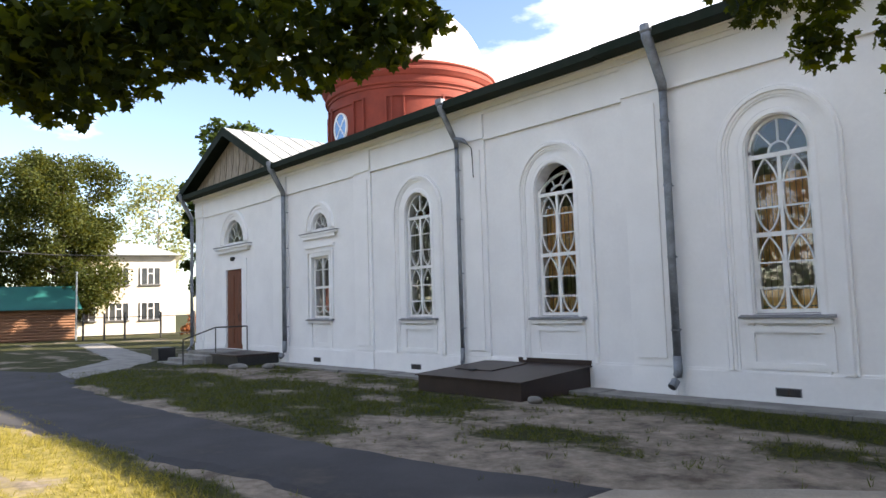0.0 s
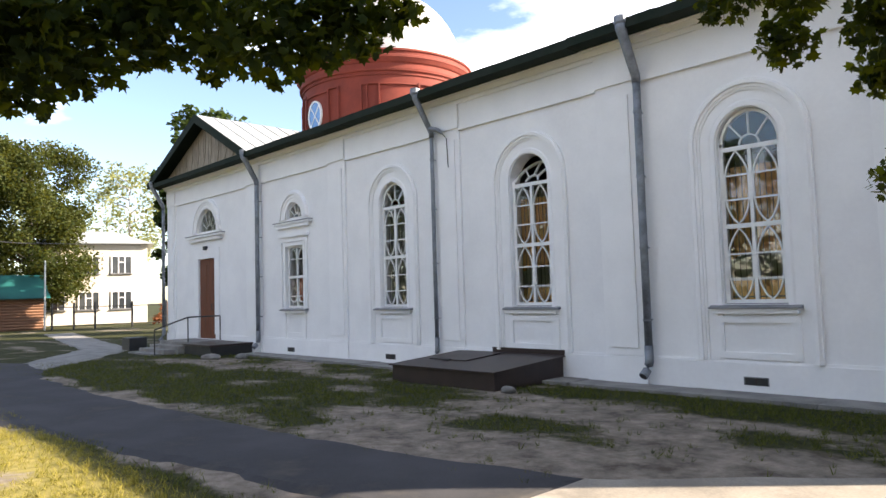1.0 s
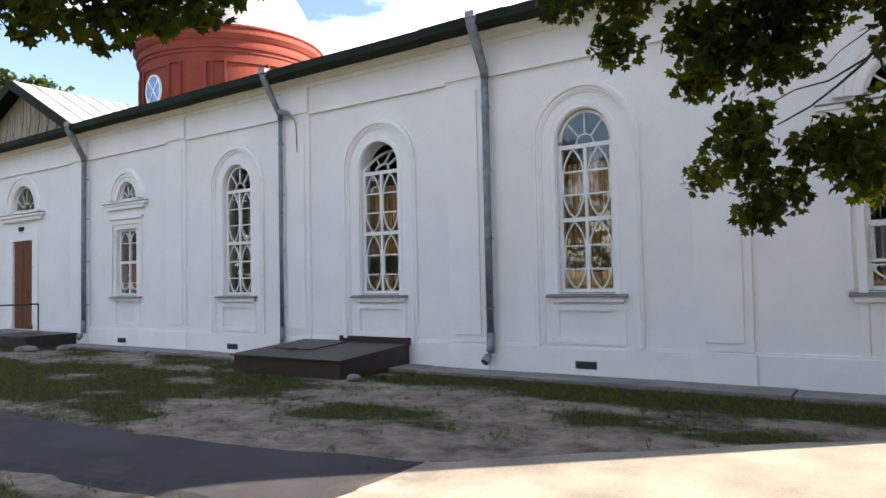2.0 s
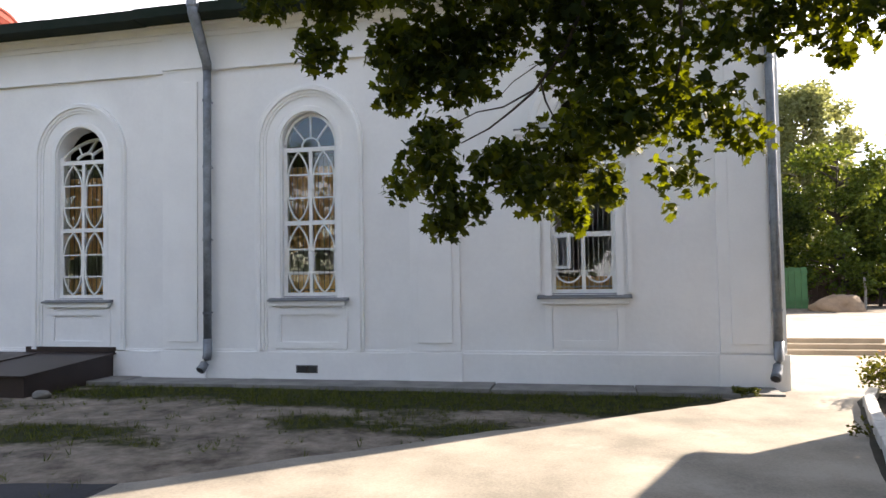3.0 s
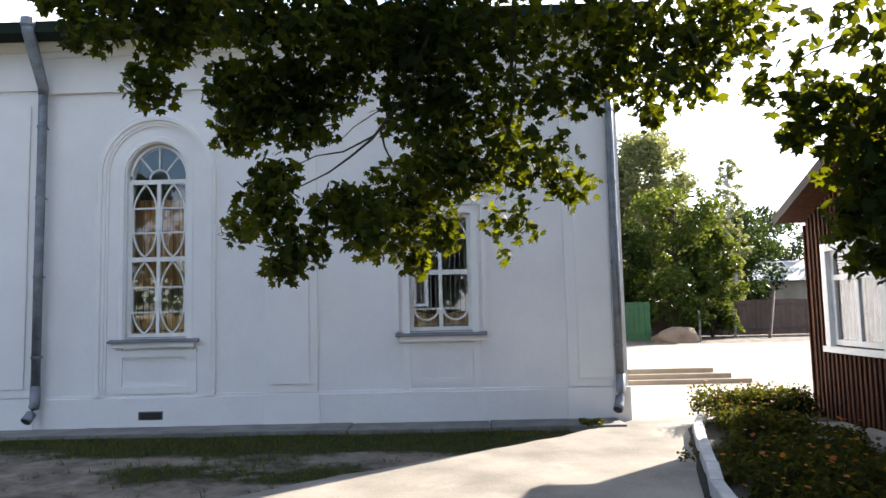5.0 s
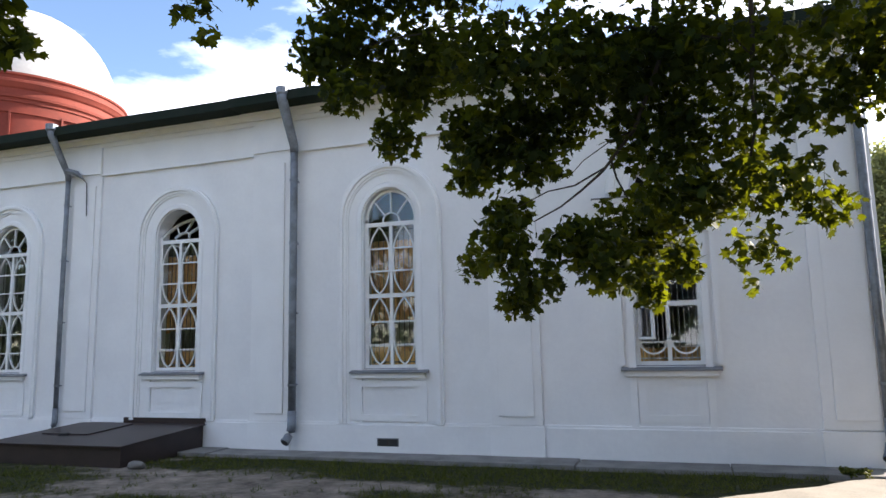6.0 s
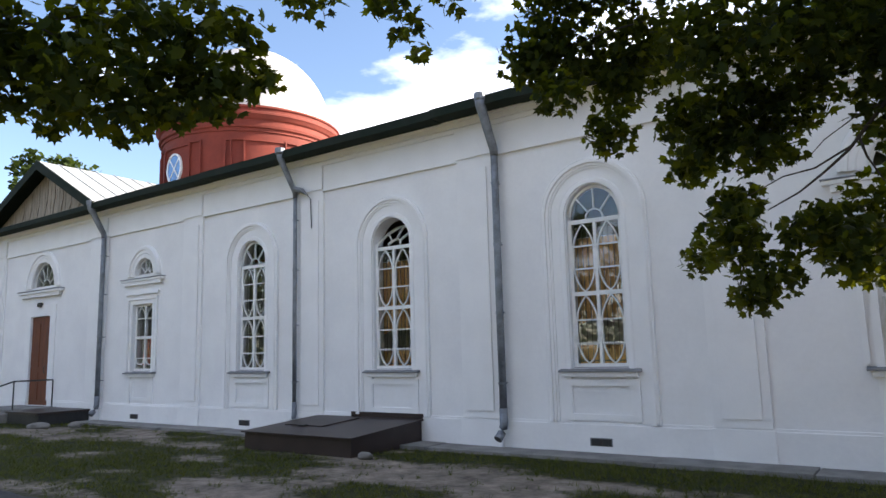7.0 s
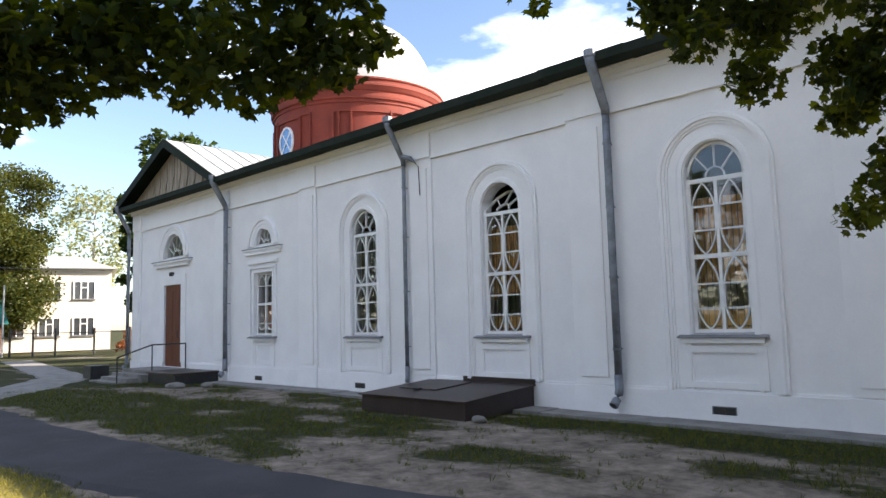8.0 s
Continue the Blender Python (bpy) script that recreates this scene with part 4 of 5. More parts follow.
# loose end of sheet metal at the middle pipe
tagged(part("sheet_metal_flap", tube([(-11.27, -0.2, 5.3), (-11.0, -0.22, 5.22), (-10.82, -0.2, 5.08)], [0.07, 0.06, 0.01], 6), PIPE_METAL, None, "", False), "bent grey metal scrap beside the downpipe", "metal scrap")
tagged(part("cable", tube([(-10.95, -0.1, 5.12), (-10.83, -0.11, 5.02), (-10.8, -0.11, 4.37)], 0.01, 5), DARK_METAL), "short loose cable hanging on the wall", "cable")

# concrete apron along the foot of the wall, in cast lengths
for i in range(11):
    a = -19.4 + i * 2.0
    b = min(a + 1.985, 2.45)
    wdt = 0.62 + 0.07 * noise.noise(Vector((i * 0.7, 0, 0)))
    tagged(part("concrete_slab", box(a, b, -wdt - 0.05, -0.052, -0.05, 0.03 + 0.006 * (i % 3), bevel=0.012), CONCRETE), "worn grey concrete strip along the church wall", "paving", "concrete strip along the wall", "structure")

# metal-clad cellar hatch
hatch = thing("cellar_hatch", -9.3, -1.0, 0, "low brown sheet-metal cellar hatch against the church wall", "hatch")
bm = bmesh.new()
hx0, hx1, hy0 = -10.62, -7.96, -1.95
prof = [(hy0, -0.03), (hy0, 0.28), (-0.06, 0.40), (-0.06, -0.03)]
a = [bm.verts.new((hx0, y, z)) for y, z in prof]
b = [bm.verts.new((hx1, y, z)) for y, z in prof]
bm.faces.new(a)
bm.faces.new(b[::-1])
for i in range(4):
    bm.faces.new((a[i], b[i], b[(i + 1) % 4], a[(i + 1) % 4]))
part("hatch_body", bm, BROWN_METAL, hatch)
tilt = Matrix.Translation((0, hy0, 0.285)) @ Matrix.Rotation(math.atan2(0.12, 1.94), 4, "X")
part("lid", box(hx0 - 0.05, hx1 + 0.05, -0.06, 1.93, 0, 0.025, tilt, 0.006), BROWN_METAL, hatch, "flat sheet-metal top")
part("lid_door", box(hx0 + 0.3, hx0 + 1.3, 0.7, 1.7, 0.026, 0.045, tilt, 0.005), BROWN_METAL, hatch)
part("lid_flange", box(hx0 + 0.9, hx1 + 0.03, 1.9, 1.93, 0.02, 0.12, tilt), BROWN_METAL, hatch)
part("hasp", box(hx0 + 0.75, hx0 + 0.9, 0.62, 0.72, 0.03, 0.06, tilt, 0.008), DARK_METAL, hatch)

# entrance steps and side landing
steps = thing("entrance_steps", CROSS_X, -1.5, 0, "grey concrete entrance steps up to the brown door", "steps")
part("landing", box(-23.9, -21.6, -1.25, -0.06, -0.03, 0.33, bevel=0.012), CONCRETE, steps)
for i in range(3):
    part("step", box(-23.9 - 0.02 * i, -21.6 - 0.2 * i, -1.25 - 0.34 * (i + 1), -1.25 - 0.34 * i, -0.03, 0.33 - 0.1 * (i + 1), bevel=0.012), CONCRETE, steps)
rail = thing("handrail", -21.7, -1.5, 0, "black steel handrail beside the entrance steps", "handrail")
part("post", tube([(-21.75, -2.25, 0.02), (-21.75, -2.25, 0.78)], 0.02), DARK_METAL, rail)
part("post", tube([(-21.75, -1.2, 0.33), (-21.75, -1.2, 1.12)], 0.02), DARK_METAL, rail)
part("post", tube([(-21.75, -0.12, 0.33), (-21.75, -0.12, 1.12)], 0.02), DARK_METAL, rail)
part("top_rail", tube([(-21.75, -2.25, 0.78), (-21.75, -1.2, 1.12), (-21.75, -0.12, 1.12)], 0.022), DARK_METAL, rail)
landing = thing("metal_platform", -20.6, -0.9, 0, "dark sheet-metal platform beside the entrance steps", "platform")
part("deck", box(-21.5, -19.6, -1.5, -0.08, 0.26, 0.32, bevel=0.01), BROWN_METAL, landing)
part("skirt", box(-21.45, -19.65, -1.44, -0.1, -0.03, 0.26), DARK_METAL, landing)
tagged(part("planter", box(-25.6, -24.9, -1.9, -1.3, -0.02, 0.42, bevel=0.02), DARK_METAL), "dark square planter box beside the steps", "planter")


def stone(x, y, sx, sy, sz, label):
    bm = bmesh.new()
    bmesh.ops.create_icosphere(bm, subdivisions=3, radius=1)
    for v in bm.verts:
        k = 1 + 0.25 * noise.noise(v.co * 1.3 + Vector((x, y, 0)))
        v.co = Vector((v.co.x * sx * k + x, v.co.y * sy * k + y, max(-0.02, v.co.z * sz * k + sz * 0.35)))
    tagged(part("stone", bm, STONE, None, "", True), label, "stone", "stones by the church wall")


stone(-18.9, -1.75, 0.34, 0.24, 0.10, "pale grey stone lying on the grass")
stone(-18.2, -1.2, 0.2, 0.16, 0.1, "small grey stone by the wall")
stone(-7.7, -1.9, 0.14, 0.1, 0.07, "small grey stone by the hatch")


# ---- stoop at the end wall, seen past the corner ----
stoop = thing("side_steps", 4.4, 7.0, 0, "pale concrete steps at the end wall of the church", "steps")
for i, (xe, ys) in enumerate(((6.2, 4.3), (5.85, 4.5), (5.55, 4.7))):
    part("step", box(X1 + 0.02, xe, ys, 10.0 - 0.35 * i, -0.03 + 0.1 * i, 0.1 * (i + 1), bevel=0.012), STEP_STONE, stoop)
bm = bmesh.new()
va = [bm.verts.new((x, y, z)) for y in (3.7, 4.26) for x, z in ((X1 + 0.02, -0.02), (X1 + 0.75, -0.02), (X1 + 0.1, 0.75), (X1 + 0.02, 0.75))]
for q in ((0, 1, 2, 3), (7, 6, 5, 4), (0, 4, 5, 1), (1, 5, 6, 2), (2, 6, 7, 3), (3, 7, 4, 0)):
    bm.faces.new([va[i] for i in q])
bmesh.ops.recalc_face_normals(bm, faces=bm.faces[:])
tagged(part("buttress", bm, PLASTER), "white sloping plaster buttress at the church corner", "buttress")

# ---- neighbouring house ----
house = thing("house", 8, -6, 0, "cream plastered house with a dark red boarded porch", "house")
HX = 5.2
bm = bmesh.new()
add_box(bm, 5.47, 13, -16, -2.74, -0.03, 4.5)
part("wall", bm, HOUSE_WALL, house, "stained cream plaster wall")
part("corner_strip", box(5.35, 5.5, -3.4, -2.70, 0.3, 4.5, bevel=0.01), HOUSE_TRIM, house, "whitewashed corner strip")
part("base_course", box(5.24, 5.5, -3.48, -2.64, -0.03, 0.3, bevel=0.03), HOUSE_TRIM, house)
part("base_course", box(5.3, 5.48, -16, -3.48, -0.03, 0.26, bevel=0.03), HOUSE_WALL, house)
part("roof", box(5.15, 13.5, -16.5, -2.6, 4.5, 4.62), EAVE_GREEN, house)
# porch: back wall panels round the window opening, roof, boards
WY0, WY1, WZ0, WZ1 = -2.12, -0.88, 1.07, 2.35
PY0, PY1 = -2.68, -0.33


def porch_top(y):
    return 2.69 + 0.40 * (0.05 - y)


bm = bmesh.new()
for y0, y1, z0, z1 in ((PY0, WY0, 0, 3.6), (WY1, PY1, 0, 2.7), (WY0, WY1, 0, WZ0), (WY0, WY1, WZ1, 3.0)):
    add_box(bm, HX + 0.03, HX + 0.12, y0, y1, z0, z1)
add_box(bm, HX + 0.12, 8.0, PY1 - 0.1, PY1, 0, 2.6)
porch = part("porch", bm, BOARD, house, "dark red-brown boarded porch")
bm = bmesh.new()
pr = [(-0.22, porch_top(-0.22)), (-2.74, porch_top(-2.74)), (-2.74, porch_top(-2.74) + 0.09), (-0.22, porch_top(-0.22) + 0.09)]
a = [bm.verts.new((HX - 0.36, y, z)) for y, z in pr]
b = [bm.verts.new((8.3, y, z)) for y, z in pr]
bm.faces.new(a)
bm.faces.new(b[::-1])
for i in range(4):
    bm.faces.new((a[i], b[i], b[(i + 1) % 4], a[(i + 1) % 4]))
bmesh.ops.recalc_face_normals(bm, faces=bm.faces[:])
part("porch_roof", bm, BOARD, house, "sloping brown porch roof")
bm = bmesh.new()
pr = [(-0.22, porch_top(-0.22) - 0.04), (-2.74, porch_top(-2.74) - 0.04), (-2.74, porch_top(-2.74) + 0.095), (-0.22, porch_top(-0.22) + 0.095)]
a = [bm.verts.new((HX - 0.40, y, z)) for y, z in pr]
b = [bm.verts.new((HX - 0.365, y, z)) for y, z in pr]
bm.faces.new(a)
bm.faces.new(b[::-1])
for i in range(4):
    bm.faces.new((a[i], b[i], b[(i + 1) % 4], a[(i + 1) % 4]))
bmesh.ops.recalc_face_normals(bm, faces=bm.faces[:])
part("verge_board", bm, material("dark_verge_paint", (0.030, 0.018, 0.014), (0.020, 0.013, 0.010), 0.7, scale=3, bump=0.15, fine=25), house)
nbrd = 22
for i in range(nbrd):
    y0 = PY0 + (PY1 - PY0) * i / nbrd
    y1 = y0 + (PY1 - PY0) / nbrd
    yc = (y0 + y1) / 2
    spans = [(0.06, porch_top(yc) - 0.02)]
    if WY0 - 0.02 < yc < WY1 + 0.02:
        spans = [(0.06, WZ0 - 0.02), (WZ1 + 0.02, porch_top(yc) - 0.02)]
    for z0, z1 in spans:
        part("board", box(HX + 0.008, HX + 0.03, y0 + 0.003, y1 - 0.003, z0, z1), BOARD, porch)
        part("batten", box(HX - 0.018, HX + 0.008, y0 - 0.022, y0 + 0.022, z0, z1), BOARD, porch)
part("corner_board", box(HX - 0.022, HX + 0.1, PY1, PY1 + 0.03, 0.05, 2.75), BOARD, porch)
hwin = part("window", box(HX + 0.2, HX + 0.22, WY0, WY1, WZ0, WZ1), DARK_PANE, house, "white framed porch window with lace curtain")
bm = bmesh.new()
for y0, y1, z0, z1 in ((WY0 - 0.09, WY0 + 0.03, WZ0 - 0.02, WZ1 + 0.08), (WY1 - 0.03, WY1 + 0.09, WZ0 - 0.02, WZ1 + 0.08), (WY0 + 0.03, WY1 - 0.03, WZ1 - 0.03, WZ1 + 0.08)):
    add_box(bm, HX - 0.045, HX + 0.03, y0, y1, z0, z1, bevel=0.005)
part("casing", bm, FRAME_PAINT, hwin, "white painted casing")
part("sill", box(HX - 0.07, HX + 0.06, WY0 - 0.14, WY1 + 0.14, WZ0 - 0.1, WZ0 - 0.02, bevel=0.006), FRAME_PAINT, hwin)
bm = bmesh.new()
ym = (WY0 + WY1) / 2
for y0, y1, z0, z1 in ((ym - 0.035, ym + 0.035, WZ0, WZ1 - 0.03), (WY0 + 0.03, WY0 + 0.1, WZ0, WZ1 - 0.03), (WY1 - 0.1, WY1 - 0.03, WZ0, WZ1 - 0.03)):
    add_box(bm, HX + 0.02, HX + 0.07, y0, y1, z0, z1)
for y0, y1 in ((WY0 + 0.1, ym - 0.035), (ym + 0.035, WY1 - 0.1)):
    for z0, z1 in ((WZ0, WZ0 + 0.07), (1.93, 2.0), (WZ1 - 0.1, WZ1 - 0.03)):
        add_box(bm, HX + 0.02, HX + 0.07, y0, y1, z0, z1)
part("frame", bm, FRAME_PAINT, hwin)
for y0, y1 in ((WY0 + 0.1, ym - 0.035), (ym + 0.035, WY1 - 0.1)):
    for z0, z1 in ((WZ0 + 0.07, 1.93), (2.0, WZ1 - 0.1)):
        p = part("pane", box(HX + 0.043, HX + 0.047, y0, y1, z0, z1), GLASS, hwin)
        p.visible_shadow = False
for y0, y1 in ((WY0 + 0.06, ym - 0.03), (ym + 0.03, WY1 - 0.06)):
    bm = bmesh.new()
    rows_ = []
    for j in range(13):
        rows_.append([bm.verts.new((HX + 0.13 + 0.012 * math.sin(i * 1.4) + 0.006 * math.sin(j * 2.1), y0 + (y1 - y0) * i / 24, WZ0 + 0.02 + 0.95 * j / 12)) for i in range(25)])
    for a_, b_ in zip(rows_, rows_[1:]):
        for k in range(24):
            bm.faces.new((a_[k], a_[k + 1], b_[k + 1], b_[k]))
    tagged(part("curtain", bm, LACE, None, "", True), "white lace half curtain behind the porch window", "curtain", "porch curtains")
bm = bmesh.new()
for k in range(7):
    z = 2.03 + 0.042 * k
    add_box(bm, HX + 0.06, HX + 0.1, ym + 0.1, WY1 - 0.14, z, z + 0.028)
tagged(part("vent_grille", bm, SILL_METAL), "grey louvred vent set in the porch window", "vent")
tagged(part("junction_box", box(5.31, 5.352, -3.12, -3.06, 1.0, 1.07, bevel=0.006), SILL_METAL), "small grey junction box on the house wall", "junction box")
# flagstones at the foot of the porch
for k, (x0, x1, y0, y1) in enumerate(((4.1, 5.1, -1.75, -1.15), (4.2, 5.12, -2.5, -1.8), (4.35, 5.14, -3.2, -2.56))):
    tagged(part("flagstone", box(x0, x1, y0, y1, -0.02, 0.12 + 0.012 * k, Matrix.Translation((0, 0, 0)) @ Matrix.Rotation(0.02 * (k - 1), 4, "Z"), 0.03), STONE), "large flat grey flagstone beside the porch", "flagstone", "flagstones by the porch")

# ---- flower bed with kerb ----
KLINE = [(1.95, -7.2), (2.1, -5.8), (2.35, -4.4), (2.75, -2.9), (3.2, -1.3), (3.5, -0.6)]


def along(line, s):
    tot = 0
    for (x0, y0), (x1, y1) in zip(line, line[1:]):
        d = math.hypot(x1 - x0, y1 - y0)
        if s <= tot + d:
            t = (s - tot) / d
            return x0 + (x1 - x0) * t, y0 + (y1 - y0) * t, math.atan2(y1 - y0, x1 - x0)
        tot += d
    return x1, y1, math.atan2(y1 - y0, x1 - x0)


k_me = None
for i in range(9):
    x, y, ang = along(KLINE, 0.36 + i * 0.75)
    bm = box(-0.365, 0.365, -0.06, 0.06, -0.05, 0.15, Matrix.Translation((x, y, 0.0)) @ Matrix.Rotation(ang + random.uniform(-0.03, 0.03), 4, "Z"), 0.014)
    tagged(part("kerb", bm, KERB), "whitewashed concrete kerb stone round the flower bed", "kerb", "kerb stones", "structure")


def scatter(name, verts_unit, faces_unit, mats4, mat, parent=None):
    """One mesh of many placed copies of a small shape; mats4 is an (n, 4, 4) array."""
    v = np.asarray(verts_unit, float)
    h = np.concatenate([v, np.ones((len(v), 1))], 1)
    co = np.einsum("nij,kj->nki", mats4, h)[:, :, :3].reshape(-1, 3)
    n, k = len(mats4), len(v)
    f = np.asarray(faces_unit, int)
    fs = (f[None] + (np.arange(n) * k)[:, None, None]).reshape(-1, f.shape[1])
    me = bpy.data.meshes.new(name)
    me.from_pydata(co.tolist(), [], fs.tolist())
    return link_part(name, me, mat, parent)


def frames_from(pos, tip, nrm, size):
    """Stacks of 4x4 poses: local y along tip, local z along nrm."""
    tip = tip / np.linalg.norm(tip, axis=1, keepdims=True)
    x = np.cross(tip, nrm)
    x /= np.linalg.norm(x, axis=1, keepdims=True) + 1e-9
    z = np.cross(x, tip)
    m = np.zeros((len(pos), 4, 4))
    m[:, :3, 0], m[:, :3, 1], m[:, :3, 2], m[:, :3, 3] = x * size[:, None], tip * size[:, None], z * size[:, None], pos
    m[:, 3, 3] = 1
    return m


rng = np.random.RandomState(11)
LEAF_PTS = [(90, 1.0), (74, 0.60), (66, 0.62), (45, 0.93), (33, 0.58), (24, 0.60), (6, 0.72), (-18, 0.42), (-62, 0.30)]
MAPLE_V = [(0, 0.12, 0.05)] + [(r * math.cos(radians(a)), 0.2 + r * math.sin(radians(a)), -0.10 * r * r) for a, r in LEAF_PTS]
MAPLE_V += [(-x, y, z) for x, y, z in MAPLE_V[:1:-1]]
MAPLE_V = MAPLE_V[:10] + [(-x, y, z) for x, y, z in MAPLE_V[9:1:-1]]
MAPLE_F = [(0, i, i + 1) for i in range(1, len(MAPLE_V) - 1)] + [(0, len(MAPLE_V) - 1, 1)]
QUAD_V = [(0, -0.15, 0), (0.42, 0.35, 0.05), (0, 1.0, 0), (-0.42, 0.35, 0.05)]
QUAD_F = [(0, 1, 2), (0, 2, 3)]


def leaf_cloud(clumps, per_m2, size, flat=0.6, droop=0.5, depth=1.0):
    """Leaf poses in ball-like clumps (x, y, z, r); leaves sit towards the outside and hang."""
    pos = []
    for x, y, z, r in clumps:
        n = max(12, int(per_m2 * r * r))
        d = rng.normal(size=(n, 3))
        d /= np.linalg.norm(d, axis=1, keepdims=True)
        d *= (rng.rand(n, 1) ** 0.45) * r * (0.85 + 0.25 * rng.rand(n, 1))
        d[:, 2] *= 0.85
        d[:, 1] *= depth
        pos.append(np.array([x, y, z]) + d)
    pos = np.concatenate(pos)
    n = len(pos)
    tip = rng.normal(size=(n, 3)) * [1, 1, 0.5] + [0, 0, -droop]
    nrm = rng.normal(size=(n, 3)) * 0.6 + [0, 0, flat]
    return frames_from(pos, tip, nrm, size * (0.65 + 0.6 * rng.rand(n)))


bed_c = []
for i in range(300):
    x, y, _ = along(KLINE, 0.2 + 6.6 * rng.rand())
    far_end = fade(y, -2.6, -1.6)
    w = 0.75 + 0.7 * (1 - far_end)
    bed_c.append((x + 0.3 + rng.rand() * w, y + 0.05, 0.10 + 0.07 * rng.rand() + 0.14 * far_end * rng.rand(), 0.10 + 0.07 * rng.rand() + 0.06 * far_end))
for i in range(50):
    bed_c.append((3.5 + 1.5 * rng.rand(), -0.95 + 0.5 * rng.rand(), 0.2 + 0.2 * rng.rand(), 0.17 + 0.08 * rng.rand()))
for i in range(430):
    x, y = rng.uniform(2.5, 5.1), rng.uniform(-7.5, -2.9)
    if x < 4.0 or y < -3.5:
        bed_c.append((x, y, 0.08, 0.12))
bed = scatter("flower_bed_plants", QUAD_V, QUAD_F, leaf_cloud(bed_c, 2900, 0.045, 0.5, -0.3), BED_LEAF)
tagged(bed, "low leafy flower bed plants behind the kerb", "flower bed", kind="stuff")
fl = []
for x, y, z, r in bed_c:
    if rng.rand() < 0.2:
        fl.append((x + rng.uniform(-r, r), y + rng.uniform(-r, r), z + r * 0.95 + 0.02))
fl = np.array(fl)
DAISY_V = [(0, 0, 0.012)] + [(0.5 * (1 if i % 2 else 0.8) * math.cos(math.pi * i / 6), 0.5 * (1 if i % 2 else 0.8) * math.sin(math.pi * i / 6), 0.12) for i in range(12)]
DAISY_F = [(0, 1 + i, 1 + (i + 1) % 12) for i in range(12)]
fm = frames_from(fl, rng.normal(size=(len(fl), 3)) * [1, 1, 0.2], np.tile([0.0, -0.25, 1.0], (len(fl), 1)), 0.036 + 0.03 * rng.rand(len(fl)))
tagged(scatter("flowers", DAISY_V, DAISY_F, fm, PETAL), "small orange flower heads in the bed", "flowers", kind="stuff")

# ---- grass ----
gp = []
for k in range(60000):
    x, y = -22 + 25 * rng.rand() ** 0.75, -11.5 + 10.9 * rng.rand()
    on_path = (-8.0 < y < -6.1 and x < -4.0 and y < -5.7 - 0.05 * (-4 - x) + 0.05) and (y > -7.1 + 0.14 * (x + 4))
    in_yard = (x > -3.6 and y < -5.4 + (x + 3.6) * 0.88) or x > 2.3
    if on_path or in_yard or y > -0.72 or (-10.8 < x < -7.9 and y > -2.05):
        continue
    c = grass_cover(x, y)
    if rng.rand() < max((c - 0.28) * 1.25, 0.28 * (noise.noise(Vector((x * 2.6, y * 3.6, 7))) > 0.27)):
        gp.append((x, y, -0.02))
gp = np.array(gp)
n = len(gp)
tip = rng.normal(size=(n, 3)) * [0.55, 0.55, 0.1] + [0, 0, 1]
TUFT_V, TUFT_F = [], []
for k in range(5):
    a = 2 * math.pi * k / 5
    c, s = math.cos(a), math.sin(a)
    b0 = len(TUFT_V)
    TUFT_V += [(0.12 * c - 0.05 * s, 0, 0.12 * s + 0.05 * c), (0.12 * c + 0.05 * s, 0, 0.12 * s - 0.05 * c), (0.55 * c, 0.8 + 0.2 * (k % 2), 0.55 * s)]
    TUFT_F.append((b0, b0 + 1, b0 + 2))
gm = frames_from(gp, tip, rng.normal(size=(n, 3)), 0.045 + 0.05 * rng.rand(n))
# blades past the shadow edge take the yellower, sun-tinted colour
in_sun_strip = gp[:, 1] < -8.0
tagged(scatter("grass", TUFT_V, TUFT_F, gm[~in_sun_strip], GRASS), "short patchy lawn grass on sandy soil", "grass", kind="stuff")
SUNLIT_DRY_GRASS = leaf_material("sunlit_dry_grass_blade", (0.16, 0.15, 0.03), (0.34, 0.28, 0.07), (0.3, 0.28, 0.05), 0.35)
tagged(scatter("sunlit_dry_grass", TUFT_V, TUFT_F, gm[in_sun_strip], SUNLIT_DRY_GRASS), "parched grass beside the path, with sunlight put into its yellow", "grass", kind="stuff")

# ---- weed at the church corner ----
weed_c = [(1.98 + rng.uniform(-0.13, 0.13), -0.62 + 0.04 * rng.randn(), 0.03 + 0.05 * rng.rand(), 0.055) for k in range(12)]
tagged(scatter("weed", QUAD_V, QUAD_F, leaf_cloud(weed_c, 6000, 0.05, 0.5, -0.3), GRASS), "low green weed growing at the foot of the wall", "weed")

# ---- near maple ----
maple = thing("maple_tree", 1.4, -13.6, 0, "large maple with drooping leafy branches over the yard", "tree")
part("trunk", tube([(1.4, -13.6, -0.1), (1.38, -13.6, 0.4), (1.3, -13.5, 2.5), (1.25, -13.4, 4.6), (1.2, -13.3, 7.5), (1.1, -13.2, 10.5)], [0.42, 0.3, 0.25, 0.22, 0.15, 0.05], 14), BARK, maple, "", True)


def limb(pts, r0, r1):
    n = len(pts)
    return part("limb", tube(pts, [r0 + (r1 - r0) * i / (n - 1) for i in range(n)], 8), BARK, maple, "", True)


def twigs(root, clumps, name="twig"):
    for x, y, z, r in clumps[::5]:
        bm = bmesh.new()
        a, b = Vector(root), Vector((x, y, z - r * 0.3))
        m1 = a.lerp(b, 0.4) + Vector((rng.uniform(-0.06, 0.06), rng.uniform(-0.05, 0.05), 0.09))
        m2 = a.lerp(b, 0.75) + Vector((rng.uniform(-0.05, 0.05), rng.uniform(-0.05, 0.05), 0.05))
        add_tube(bm, [a, m1, m2, b], [0.007, 0.005, 0.0035, 0.0015], 5)
        part(name, bm, BARK, maple, "", True)


